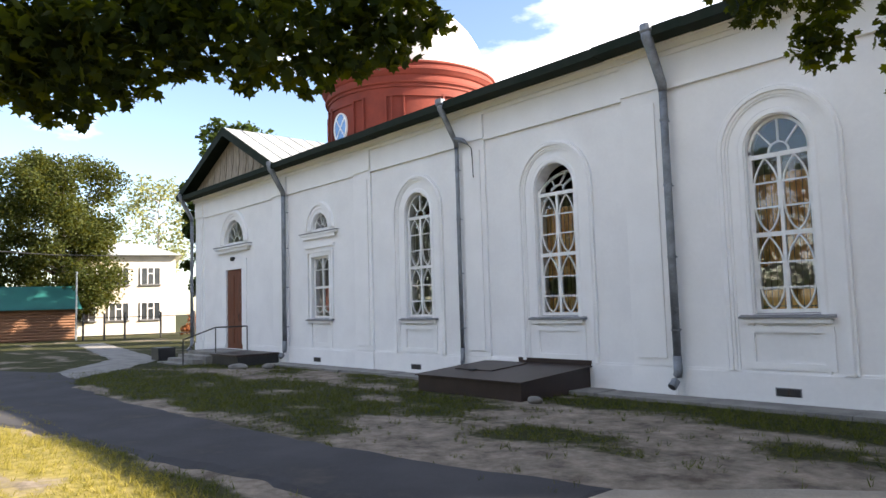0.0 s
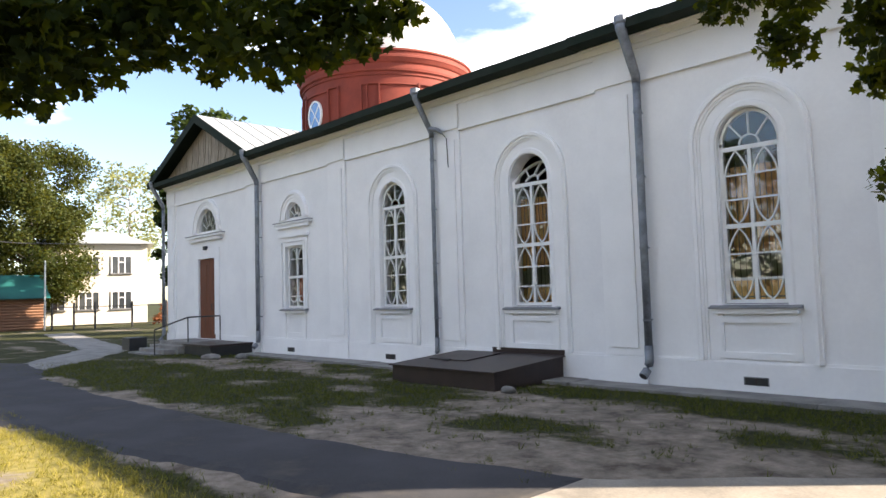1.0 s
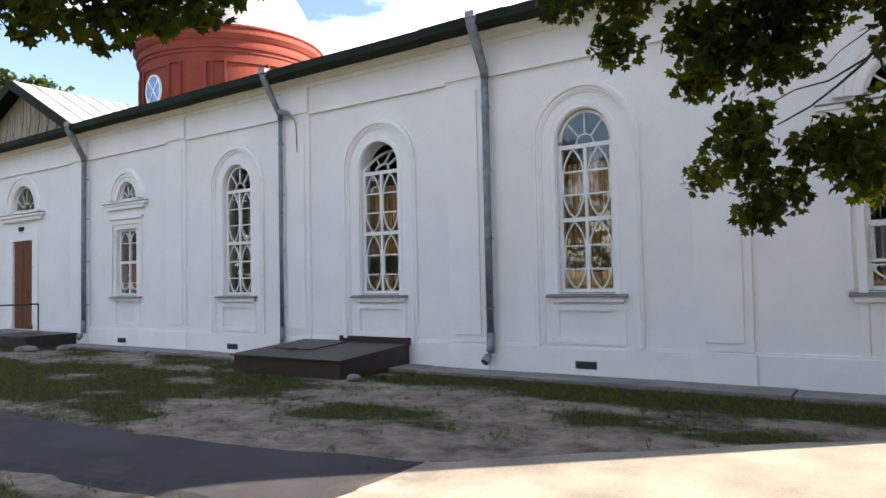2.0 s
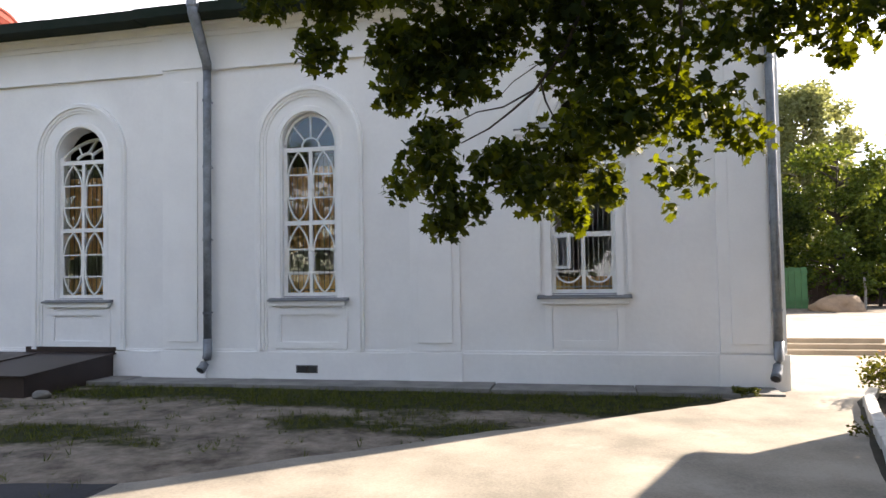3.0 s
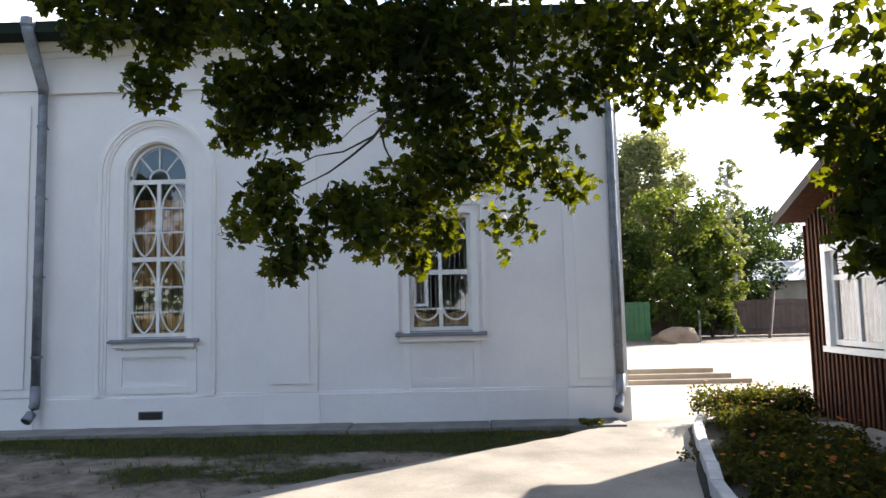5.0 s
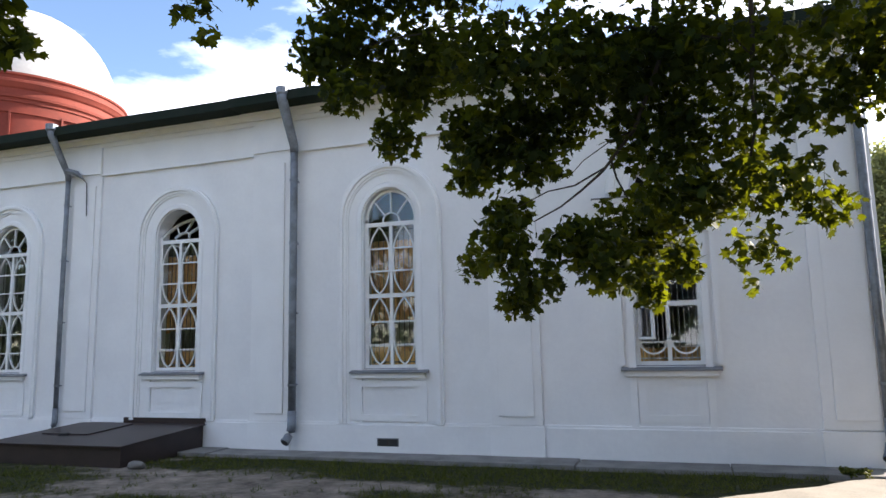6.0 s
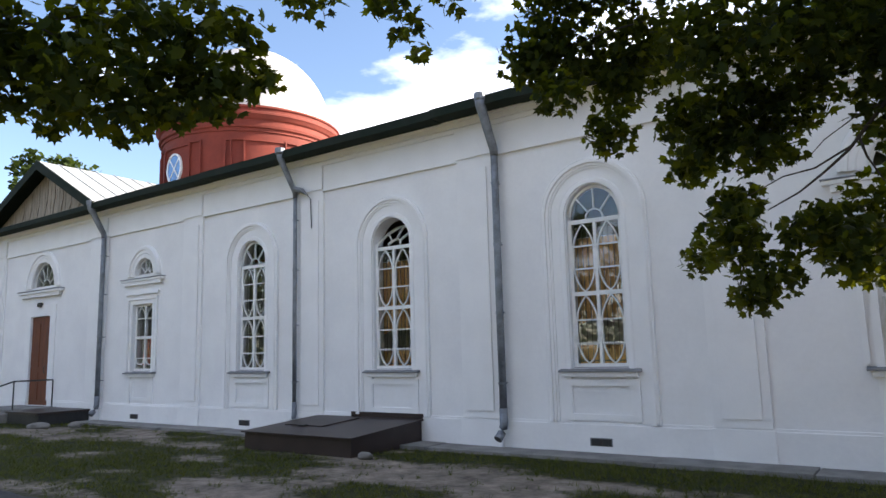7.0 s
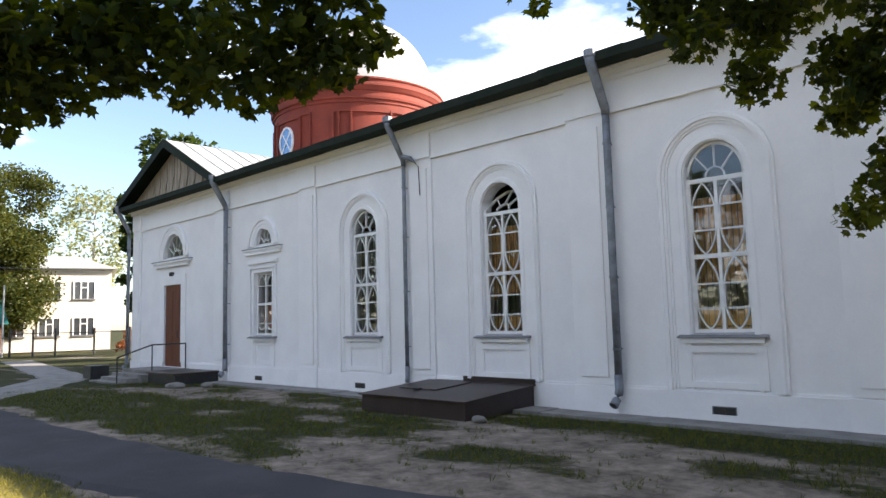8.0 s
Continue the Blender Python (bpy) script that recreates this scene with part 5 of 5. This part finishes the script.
RIGHT_TOP = [(-1.47, -7.56, 3.17, 0.18), (-1.32, -7.4, 3.14, 0.21), (-1.0, -7.33, 3.12, 0.26), (-1.14, -7.44, 2.69, 0.14), (-0.6, -7.57, 2.97, 0.26), (-0.24, -7.62, 2.91, 0.25), (-0.61, -7.34, 2.71, 0.2), (-0.74, -7.34, 2.55, 0.14), (-0.4, -7.25, 2.75, 0.22), (-0.07, -7.29, 2.88, 0.28), (0.19, -7.28, 2.99, 0.31), (0.07, -7.16, 2.63, 0.25), (0.32, -7.04, 2.7, 0.26), (0.58, -7.18, 2.94, 0.32), (0.89, -7.28, 2.9, 0.28), (0.8, -7.3, 2.64, 0.16)]
RIGHT_LOW = [(-0.65, -7.3, 2.15, 0.17), (-0.9, -6.93, 2.1, 0.12), (-0.54, -7.22, 1.97, 0.16), (-0.31, -7.27, 2.14, 0.16), (-0.15, -7.33, 2.02, 0.18), (-0.04, -6.8, 2.26, 0.27), (0.17, -7.33, 2.31, 0.21), (0.37, -7.22, 2.3, 0.21), (0.57, -7.4, 2.32, 0.2), (0.48, -7.25, 2.05, 0.14), (0.74, -7.21, 2.23, 0.14), (-0.02, -6.81, 1.93, 0.12), (1.1, -7.5, 2.83, 0.3), (1.18, -7.05, 2.69, 0.18), (1.18, -7.64, 2.56, 0.15), (1.36, -7.59, 2.82, 0.22), (1.09, -7.36, 2.5, 0.08)]
HOUSE_SIDE = [(1.43, -7.88, 2.54, 0.12), (1.45, -8.07, 2.33, 0.14), (1.58, -8.05, 2.61, 0.22), (1.69, -8.23, 2.57, 0.23), (1.99, -8.23, 2.57, 0.27), (1.66, -8.1, 2.29, 0.21), (1.8, -8.23, 2.3, 0.21), (2.05, -8.21, 2.24, 0.22), (1.69, -8.11, 2.03, 0.21), (1.76, -7.84, 1.86, 0.15), (1.88, -7.81, 1.77, 0.08), (2.07, -7.96, 2.0, 0.21), (2.06, -8.24, 1.98, 0.14), (1.97, -8.04, 1.79, 0.11), (2.13, -8.25, 2.38, 0.17), (2.18, -8.31, 2.14, 0.2)]
LEFT = [(-3.77, -9.93, 2.95, 0.29), (-3.81, -9.73, 2.9, 0.3), (-4.12, -9.81, 2.82, 0.17), (-3.81, -9.52, 3.07, 0.34), (-3.92, -9.4, 2.91, 0.17), (-3.68, -9.27, 3.09, 0.3), (-3.88, -9.17, 3.02, 0.14), (-3.65, -8.98, 3.21, 0.28), (-3.75, -8.83, 3.05, 0.18), (-3.27, -8.83, 3.07, 0.29), (-3.29, -8.65, 2.93, 0.15), (-3.2, -8.46, 3.17, 0.27), (-3.1, -8.29, 3.15, 0.2), (-3.01, -8.12, 3.23, 0.17), (-3.46, -8.73, 3.48, 0.31), (-3.12, -8.5, 3.45, 0.3), (-3.11, -8.11, 3.53, 0.21), (-3.68, -9.27, 3.4, 0.31), (-3.62, -9.82, 3.07, 0.29), (-4.0, -10.08, 2.93, 0.34)]
MIDDLE = [(-2.19, -7.67, 3.46, 0.13), (-2.34, -7.68, 3.66, 0.14), (-2.32, -7.37, 3.47, 0.08), (-2.03, -7.45, 3.73, 0.17), (-2.47, -8.1, 3.6, 0.2)]
RIGHT_MORE = [(-0.84, -7.22, 2.74, 0.17), (-0.88, -7.08, 2.55, 0.13), (-0.5, -7.32, 2.55, 0.19), (-0.61, -7.16, 1.88, 0.11), (-1.27, -7.72, 2.84, 0.13), (-1.48, -7.6, 3.05, 0.12), (-0.66, -7.13, 2.32, 0.14), (0.15, -7.27, 2.01, 0.12), (0.44, -7.11, 2.53, 0.17), (1.02, -7.19, 2.79, 0.2), (0.6, -7.45, 2.6, 0.15), (0.44, -7.08, 1.92, 0.05), (1.34, -7.34, 2.88, 0.23), (-1.14, -7.28, 2.95, 0.15)]
LEFT_MORE = [(-3.99, -9.84, 2.69, 0.12), (-4.06, -9.72, 2.66, 0.08), (-4.04, -9.61, 2.69, 0.09), (-3.77, -9.47, 2.75, 0.09), (-3.46, -8.95, 2.83, 0.08), (-3.49, -8.57, 2.87, 0.08), (-2.96, -8.33, 2.97, 0.11), (-2.98, -8.02, 3.27, 0.12), (-3.95, -9.94, 2.81, 0.17), (-4.06, -9.56, 2.86, 0.16), (-3.84, -9.09, 3.05, 0.14), (-3.21, -8.52, 2.96, 0.15), (-3.31, -8.27, 3.08, 0.14), (-3.61, -8.71, 2.97, 0.1)]
HOUSE_MORE = [(1.37, -7.95, 2.67, 0.15), (1.29, -8.02, 2.4, 0.07), (1.43, -8.02, 2.23, 0.09), (2.02, -8.16, 1.8, 0.1), (1.84, -8.03, 1.83, 0.1), (1.6, -8.04, 2.13, 0.14), (2.12, -8.23, 2.07, 0.15), (2.0, -8.12, 2.19, 0.17), (1.88, -8.07, 2.53, 0.2), (1.74, -7.95, 1.80, 0.1), (1.95, -8.05, 1.74, 0.1), (2.1, -8.1, 1.86, 0.13), (2.2, -8.2, 1.95, 0.15), (1.6, -8.0, 1.95, 0.11)]
limb([(1.2, -13.3, 4.4), (0.9, -11.0, 4.9), (0.5, -9.0, 4.6), (0.2, -7.8, 3.6), (0.1, -7.4, 3.1)], 0.08, 0.014)
limb([(0.5, -9.0, 4.6), (0.9, -8.0, 3.9), (1.1, -7.5, 3.0)], 0.03, 0.01)
limb([(1.3, -13.5, 3.9), (2.2, -11.0, 4.4), (2.2, -9.2, 3.8), (1.95, -8.3, 2.9), (1.9, -8.1, 2.2)], 0.06, 0.008)
limb([(1.2, -13.3, 4.8), (-1.5, -11.9, 5.4), (-3.4, -10.0, 4.6), (-3.6, -9.1, 3.6)], 0.07, 0.012)
limb([(-1.5, -11.9, 5.4), (-2.0, -9.4, 5.0), (-2.25, -7.8, 4.0)], 0.035, 0.008)
twigs((0.1, -7.4, 3.05), RIGHT_TOP)
twigs((1.9, -8.1, 2.5), HOUSE_SIDE)
twigs((-3.6, -9.0, 3.4), LEFT)
twigs((-2.25, -7.8, 3.9), MIDDLE)
limb([(0.12, -7.45, 2.9), (-0.02, -7.32, 2.62), (-0.12, -7.3, 2.51), (-0.17, -7.3, 2.45), (-0.27, -7.3, 2.37), (-0.37, -7.3, 2.30), (-0.5, -7.3, 2.24)], 0.010, 0.003)
limb([(-0.15, -7.3, 2.47), (-0.3, -7.32, 2.39), (-0.42, -7.34, 2.37), (-0.58, -7.34, 2.3)], 0.005, 0.002)
limb([(-0.02, -7.32, 2.62), (-0.12, -7.28, 2.6), (-0.26, -7.26, 2.52), (-0.34, -7.26, 2.44)], 0.004, 0.0015)
limb([(-0.13, -7.3, 2.5), (-0.11, -7.3, 2.41), (-0.06, -7.3, 2.30)], 0.006, 0.003)
limb([(0.5, -7.5, 3.4), (0.5, -7.3, 2.91), (0.48, -7.3, 2.75), (0.49, -7.3, 2.6), (0.44, -7.3, 2.39)], 0.012, 0.005)
limb([(1.64, -8.2, 3.1), (1.66, -8.2, 2.66), (1.69, -8.2, 2.47), (1.72, -8.15, 2.26), (1.70, -8.15, 2.0)], 0.016, 0.006)
RIGHT = RIGHT_TOP + RIGHT_LOW + RIGHT_MORE + [(-1.32 + 0.27 * k, -7.5, 3.46 + 0.04 * (k % 2), 0.25) for k in range(10)]
HOUSE = HOUSE_SIDE + HOUSE_MORE
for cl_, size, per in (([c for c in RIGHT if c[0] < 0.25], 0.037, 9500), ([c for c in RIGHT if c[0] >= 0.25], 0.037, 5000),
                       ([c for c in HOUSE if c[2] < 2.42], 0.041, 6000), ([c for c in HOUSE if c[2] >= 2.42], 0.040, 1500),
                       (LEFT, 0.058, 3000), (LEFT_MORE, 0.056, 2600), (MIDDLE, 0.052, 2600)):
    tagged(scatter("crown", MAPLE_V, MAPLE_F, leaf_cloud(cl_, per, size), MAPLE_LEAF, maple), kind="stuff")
over = []
for k in range(90):
    a, rr = rng.uniform(0, 2 * math.pi), 4.6 * math.sqrt(rng.rand())
    x, y, z = 1.2 + rr * math.cos(a), -14.5 + rr * math.sin(a), rng.uniform(5.2, 11.5)
    over.append((x, y, z, 0.75))
# unseen leaf clumps, added on the sun's path to shade the hanging sprays
front = [(rng.uniform(-2.2, 2.6), rng.uniform(-7.2, -4.0), rng.uniform(6.0, 8.2), 0.65) for k in range(95)]
front += [(rng.uniform(3.9, 6.8), rng.uniform(-2.7, -0.6), rng.uniform(7.0, 7.8), 0.5) for k in range(52)]
# unseen limb, added to carry the shading clumps
limb([(1.1, -13.2, 9.6), (2.6, -9.5, 9.9), (4.2, -5.5, 9.2), (5.6, -1.8, 7.7)], 0.09, 0.02)
# the unseen clumps leave a gap so that the sun reaches the hanging spray
spray = Vector((0.72, -7.25, 2.3))
front = [c for c in front if (Vector(c[:3]) - spray).cross(SUN_TO).length > 0.6]
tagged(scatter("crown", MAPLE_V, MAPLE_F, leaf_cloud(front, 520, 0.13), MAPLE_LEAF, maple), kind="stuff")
over += [(rng.uniform(-3.5, 2), rng.uniform(-11.5, -9), rng.uniform(6.0, 7.6), 0.6) for k in range(12)]
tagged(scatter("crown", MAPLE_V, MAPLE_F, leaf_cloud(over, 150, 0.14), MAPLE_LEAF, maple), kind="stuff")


# ---- distant trees ----
def tree(x, y, h, r, mat, label, base=0.25, leaf=0.3, n_cl=60, bark=BARK, squash=1.0, per=60, birch=False):
    t = thing("birch_tree" if birch else "tree", x, y, 0, label, "tree")
    part("trunk", tube([(x, y, -0.1), (x + 0.1, y, h * 0.3), (x - 0.15, y + 0.1, h * 0.6), (x, y, h * 0.93)], [0.03 * h * 0.6, 0.022 * h * 0.6, 0.013 * h * 0.6, 0.02], 8), bark, t, "", True)
    cl_ = []
    for k in range(n_cl):
        u = (k + rng.rand()) / n_cl
        z = h * (base + (1 - base) * u ** 0.9)
        prof = math.sin(math.pi * min(1, 0.12 + 0.88 * (1 - u) ** (0.75 if birch else 0.6))) if u > 0.4 else 0.75 + 0.6 * u
        a, rr = rng.uniform(0, 2 * math.pi), r * max(0.12, min(1, prof)) * (0.35 + 0.65 * rng.rand())
        c = (x + rr * math.cos(a), y + rr * math.sin(a), z)
        cl_.append((*c, r * (0.16 + 0.16 * rng.rand())))
        if k % 3 == 0:
            bm = bmesh.new()
            add_tube(bm, [(x, y, max(h * 0.15, z - 0.3 * rr)), ((x + c[0]) / 2, (y + c[1]) / 2, z - 0.1 * rr), c], [0.05 + 0.004 * h, 0.04, 0.012], 5)
            part("branch", bm, bark, t)
    tagged(scatter("crown", QUAD_V, QUAD_F, leaf_cloud(cl_, per / (r * 0.24) ** 2 * 1.0, leaf, 0.4, 0.3), mat, t), kind="stuff")
    return t


tree(-58.5, 2.7, 13.6, 5.3, leaf_material("park_tree_leaf", (0.018, 0.029, 0.008), (0.052, 0.060, 0.016), (0.17, 0.17, 0.02), 0.26), "broad green tree beside the white two-storey house", 0.14, 0.2, 85, per=560)
tree(-60.0, -6.5, 12.0, 4.5, FAR_LEAF, "broad green tree behind the log shed", 0.25, 0.34, 60, per=80)
tree(-71, 14.2, 14.8, 4.6, BIRCH_LEAF, "pale thin-leaved tree behind the white house", 0.3, 0.3, 60, PALE_BARK, per=60, birch=True)
tree(-80, 9.0, 14.0, 5.0, BIRCH_LEAF, "pale thin-leaved tree behind the white house", 0.3, 0.3, 60, PALE_BARK, per=60, birch=True)
tree(-36.8, 5.7, 10.0, 2.0, FAR_LEAF_DARK, "dark tree standing close behind the church", 0.06, 0.26, 90, per=240)
tree(-42.6, 9.4, 13.9, 2.8, FAR_LEAF_DARK, "tall dark tree showing above the church gable", 0.2, 0.34, 80, per=90)
tree(11.6, 31.5, 11.6, 2.9, BIRCH_LEAF, "tall birch with hanging pale foliage behind the fence", 0.2, 0.2, 120, PALE_BARK, per=190, birch=True)
tree(8.4, 32.0, 10.7, 3.2, BIRCH_LEAF, "tall birch with hanging pale foliage behind the fence", 0.2, 0.2, 110, PALE_BARK, per=190, birch=True)
tree(16.9, 32.5, 10.6, 0.9, BIRCH_LEAF, "slim tall birch behind the fence", 0.1, 0.12, 110, PALE_BARK, per=70, birch=True)
tree(11.0, 24.4, 7.2, 2.5, FAR_LEAF, "bushy green tree beside the board fence", 0.1, 0.17, 110, per=110)
tree(12.7, 24.9, 5.2, 1.6, FAR_LEAF, "bushy green tree beside the board fence", 0.1, 0.17, 90, per=100)
tree(8.2, 25.0, 5.5, 1.9, FAR_LEAF_DARK, "dark bushy tree behind the green gate", 0.1, 0.17, 80, per=100)
for tx, ty, th in ((26, 49, 9.5), (33, 47, 10.5), (20, 40, 8.0), (6, 38, 9.0), (14, 42, 9.5), (38, 40, 9.0)):
    tree(tx, ty, th, 3.6, FAR_LEAF_DARK, "dark green tree behind the fenced yard", 0.12, 0.26, 80, per=90)

# ---- left distance: two-storey house, log shed, fence ----
tc_ = Matrix.Translation((-60.15, 9.0, 0)) @ Matrix.Rotation(math.atan2(11.47 - 5.7, -58.03 + 59.92), 4, "Z")
far_house = thing("apartment_house", -60, 9, 0, "white two-storey house with grey hipped metal roof", "house")
HW, HD, HH = 5.6, 11.0, 6.5
bm = box(-HW - 0.2, 2.7, 0.0, HD, -0.1, HH, tc_)
part("wall", bm, material("warm_white_plaster", (0.60, 0.55, 0.475), (0.53, 0.485, 0.415), 0.9, scale=0.7, bump=0.2, fine=9), far_house)
bm = bmesh.new()
o = 0.5
base_q = [(-HW - 0.2 - o, -o), (2.7 + o, -o), (2.7 + o, HD + o), (-HW - 0.2 - o, HD + o)]
lo = [bm.verts.new(tc_ @ Vector((x, y, HH))) for x, y in base_q]
hi = [bm.verts.new(tc_ @ Vector((x, y, HH + 1.5))) for x, y in ((-HW + 2.5, 5.4), (0.2, 5.4), (0.2, 5.6), (-HW + 2.5, 5.6))]
bm.faces.new(lo[::-1])
bm.faces.new(hi)
for i in range(4):
    bm.faces.new((lo[i], lo[(i + 1) % 4], hi[(i + 1) % 4], hi[i]))
part("roof", bm, ROOF_METAL, far_house, "grey metal hipped roof")
for wx in (0.75, -1.65, -4.1):
    for wz in (4.1, 1.2):
        w_ = part("window", box(wx - 0.72, wx + 0.72, -0.06, -0.005, wz, wz + 1.35, tc_), DARK_PANE, far_house)
        bm = bmesh.new()
        for q in ((wx - 0.8, wx - 0.70, wz, wz + 1.42), (wx + 0.70, wx + 0.8, wz, wz + 1.42), (wx - 0.7, wx + 0.7, wz + 1.35, wz + 1.42), (wx - 0.28, wx - 0.2, wz, wz + 1.35), (wx + 0.2, wx + 0.28, wz, wz + 1.35), (wx - 0.2, wx + 0.2, wz + 0.85, wz + 0.92)):
            add_box(bm, q[0], q[1], -0.1, -0.062, q[2], q[3], tc_)
        part("frame", bm, FRAME_PAINT, w_)
        part("sill", box(wx - 0.85, wx + 0.85, -0.16, -0.005, wz - 0.1, wz - 0.02, tc_), SILL_METAL, w_)

shed = thing("log_shed", -54, -4, 0, "log-sided shed with teal metal roof", "shed")
sm = Matrix.Translation((-52.6, 2.45, 0)) @ Matrix.Rotation(math.atan2(3.3, 0.7), 4, "Z")
part("wall", box(-12, -0.3, 0.06, 5, -0.1, 2.15, sm), LOG, shed)
for k in range(11):
    bm = bmesh.new()
    z = 0.12 + 0.19 * k
    pts = [(0, z - 0.09), (-0.06, z - 0.06), (-0.08, z), (-0.06, z + 0.06), (0, z + 0.09)]
    a = [bm.verts.new(sm @ Vector((-12, 0.06 + y, zz))) for y, zz in pts]
    b = [bm.verts.new(sm @ Vector((-0.25, 0.06 + y, zz))) for y, zz in pts]
    for i in range(4):
        bm.faces.new((a[i], b[i], b[i + 1], a[i + 1]))
    part("log", bm, LOG, shed)
bm = bmesh.new()
lo = [bm.verts.new(sm @ Vector(p)) for p in ((-12.5, -0.5, 2.1), (0.15, -0.5, 2.1), (0.15, 5.5, 2.1), (-12.5, 5.5, 2.1))]
hi = [bm.verts.new(sm @ Vector(p)) for p in ((-12.5, 2.2, 3.75), (-0.25, 2.2, 3.75), (-0.25, 2.8, 3.75), (-12.5, 2.8, 3.75))]
bm.faces.new(lo[::-1])
bm.faces.new(hi)
for i in range(4):
    bm.faces.new((lo[i], lo[(i + 1) % 4], hi[(i + 1) % 4], hi[i]))
part("roof", bm, TEAL_ROOF, shed, "teal sheet-metal roof")

fence = thing("rail_fence", -50, 5, 0, "dark post and rail fence across the far lawn", "fence")
fpts = [(-50.6, 2.2), (-50.2, 3.4), (-49.85, 4.6), (-49.3, 6.8), (-48.7, 8.9)]
for x, y in fpts:
    part("post", tube([(x, y, -0.1), (x, y, 1.75)], 0.07, 6), DARK_METAL, fence)
for (xa, ya), (xb, yb) in zip(fpts, fpts[1:]):
    for z in (0.25, 1.45):
        part("rail", tube([(xa, ya, z), (xb, yb, z)], 0.03, 5), DARK_METAL, fence)
for ux, uy, uh in ((-51.5, 2.0, 4.6), (-40, -16, 5.8)):
    tagged(part("utility_pole", tube([(ux, uy, -0.1), (ux, uy, uh)], [0.06, 0.05], 8), KERB), "thin grey wooden utility pole on the far lawn", "pole", "utility poles")
tagged(part("cable", tube([(-40, -16, 5.6), (-44, -8, 5.45), (-49, 0, 5.5), (-58.2, 10.6, 6.3)], 0.025, 4), DARK_METAL), "sagging overhead cable across the far lawn", "cable")
bush_c = [(-51.2 + 0.5 * rng.randn(), 9.6 + 0.7 * rng.randn(), 0.4 + 0.9 * rng.rand(), 0.45) for k in range(12)]
tagged(scatter("shrub", QUAD_V, QUAD_F, leaf_cloud(bush_c, 500, 0.16), leaf_material("russet_leaf", (0.20, 0.07, 0.03), (0.26, 0.11, 0.05), (0.3, 0.1, 0.03), 0.3)), "russet shrub beside the far fence", "shrub")

# ---- right distance: fences, spoil heap, low building ----
gate = thing("green_gate", 9.2, 29, 0, "green painted board gate", "gate")
for k in range(14):
    x = 5.4 + 0.25 * k
    part("board", box(x, x + 0.235, 22.0, 22.04, 0.05, 1.8 + 0.02 * (k % 2)), GREEN_PAINT, gate)
for z in (0.5, 1.7):
    part("rail", box(5.4, 8.9, 21.95, 22.0, z - 0.15, z - 0.03), GREEN_PAINT, gate)
bfence = thing("board_fence", 17, 33, 0, "brown board fence at the back of the yard", "fence")
for k in range(62):
    x = 8.9 + 0.25 * k
    part("board", box(x, x + 0.238, 26.0, 26.04, 0.02, 1.78 + 0.05 * rng.rand()), FENCE_BROWN, bfence)
for z in (0.4, 1.6):
    part("rail", box(8.9, 24.4, 25.95, 26.0, z - 0.1, z), FENCE_BROWN, bfence)
bm = bmesh.new()
bmesh.ops.create_icosphere(bm, subdivisions=4, radius=1)
for v in bm.verts:
    k = 1 + 0.22 * noise.fractal(v.co * 1.6, 1.0, 2.0, 4)
    v.co = Vector((9.9 + v.co.x * 1.05 * k, 21.3 + v.co.y * 0.9 * k, max(-0.05, v.co.z * 0.68 * k - 0.03)))
tagged(part("soil_mound", bm, SOIL, None, "", True), "heap of sandy soil in front of the green gate", "soil heap")
tagged(part("timber_prop", tube([(14.8, 23.2, 0.0), (16.3, 25.9, 2.2)], 0.09, 7), FENCE_BROWN), "timber pole leaning against the board fence", "timber pole")
for px, py in ((11.4, 22.9), (13.4, 23.8)):
    tagged(part("wooden_post", tube([(px, py, -0.1), (px + 0.04, py, 0.7), (px, py, 1.35)], [0.06, 0.055, 0.05], 7), CONCRETE), "short weathered grey wooden post", "post", "weathered posts")
low = thing("outbuilding", 26, 46, 0, "low pale outbuilding with bright metal roof", "outbuilding")
part("wall", box(21.5, 34, 44, 50, -0.1, 3.3), HOUSE_WALL, low)
bm = bmesh.new()
lo = [bm.verts.new(p) for p in ((20.8, 43.3, 3.3), (34.7, 43.3, 3.3), (34.7, 50.7, 3.3), (20.8, 50.7, 3.3))]
hi = [bm.verts.new(p) for p in ((23.6, 46.8, 5.0), (34.7, 46.8, 5.0), (34.7, 47.2, 5.0), (23.6, 47.2, 5.0))]
bm.faces.new(lo[::-1])
bm.faces.new(hi)
for i in range(4):
    bm.faces.new((lo[i], lo[(i + 1) % 4], hi[(i + 1) % 4], hi[i]))
part("roof", bm, ROOF_METAL, low, "bright sheet-metal roof")

# trees that close the yard behind the path
for k, (tx, ty, th) in enumerate(((-44, -34, 12), (-33, -38, 13), (-23, -35, 11), (-13, -39, 13), (-3, -36, 12), (8, -38, 12), (-54, -26, 13), (-38, -23, 12), (-30, -29, 11), (-48, -17.5, 12), (-60, -20, 13))):
    tree(tx, ty, th, 5.5, FAR_LEAF_DARK, "broad dark green tree across the yard", 0.08, 0.5, 60, per=60)
tree(-66.0, -3.0, 13.0, 5.0, FAR_LEAF_DARK, "broad dark green tree behind the log shed", 0.08, 0.34, 80, per=140)
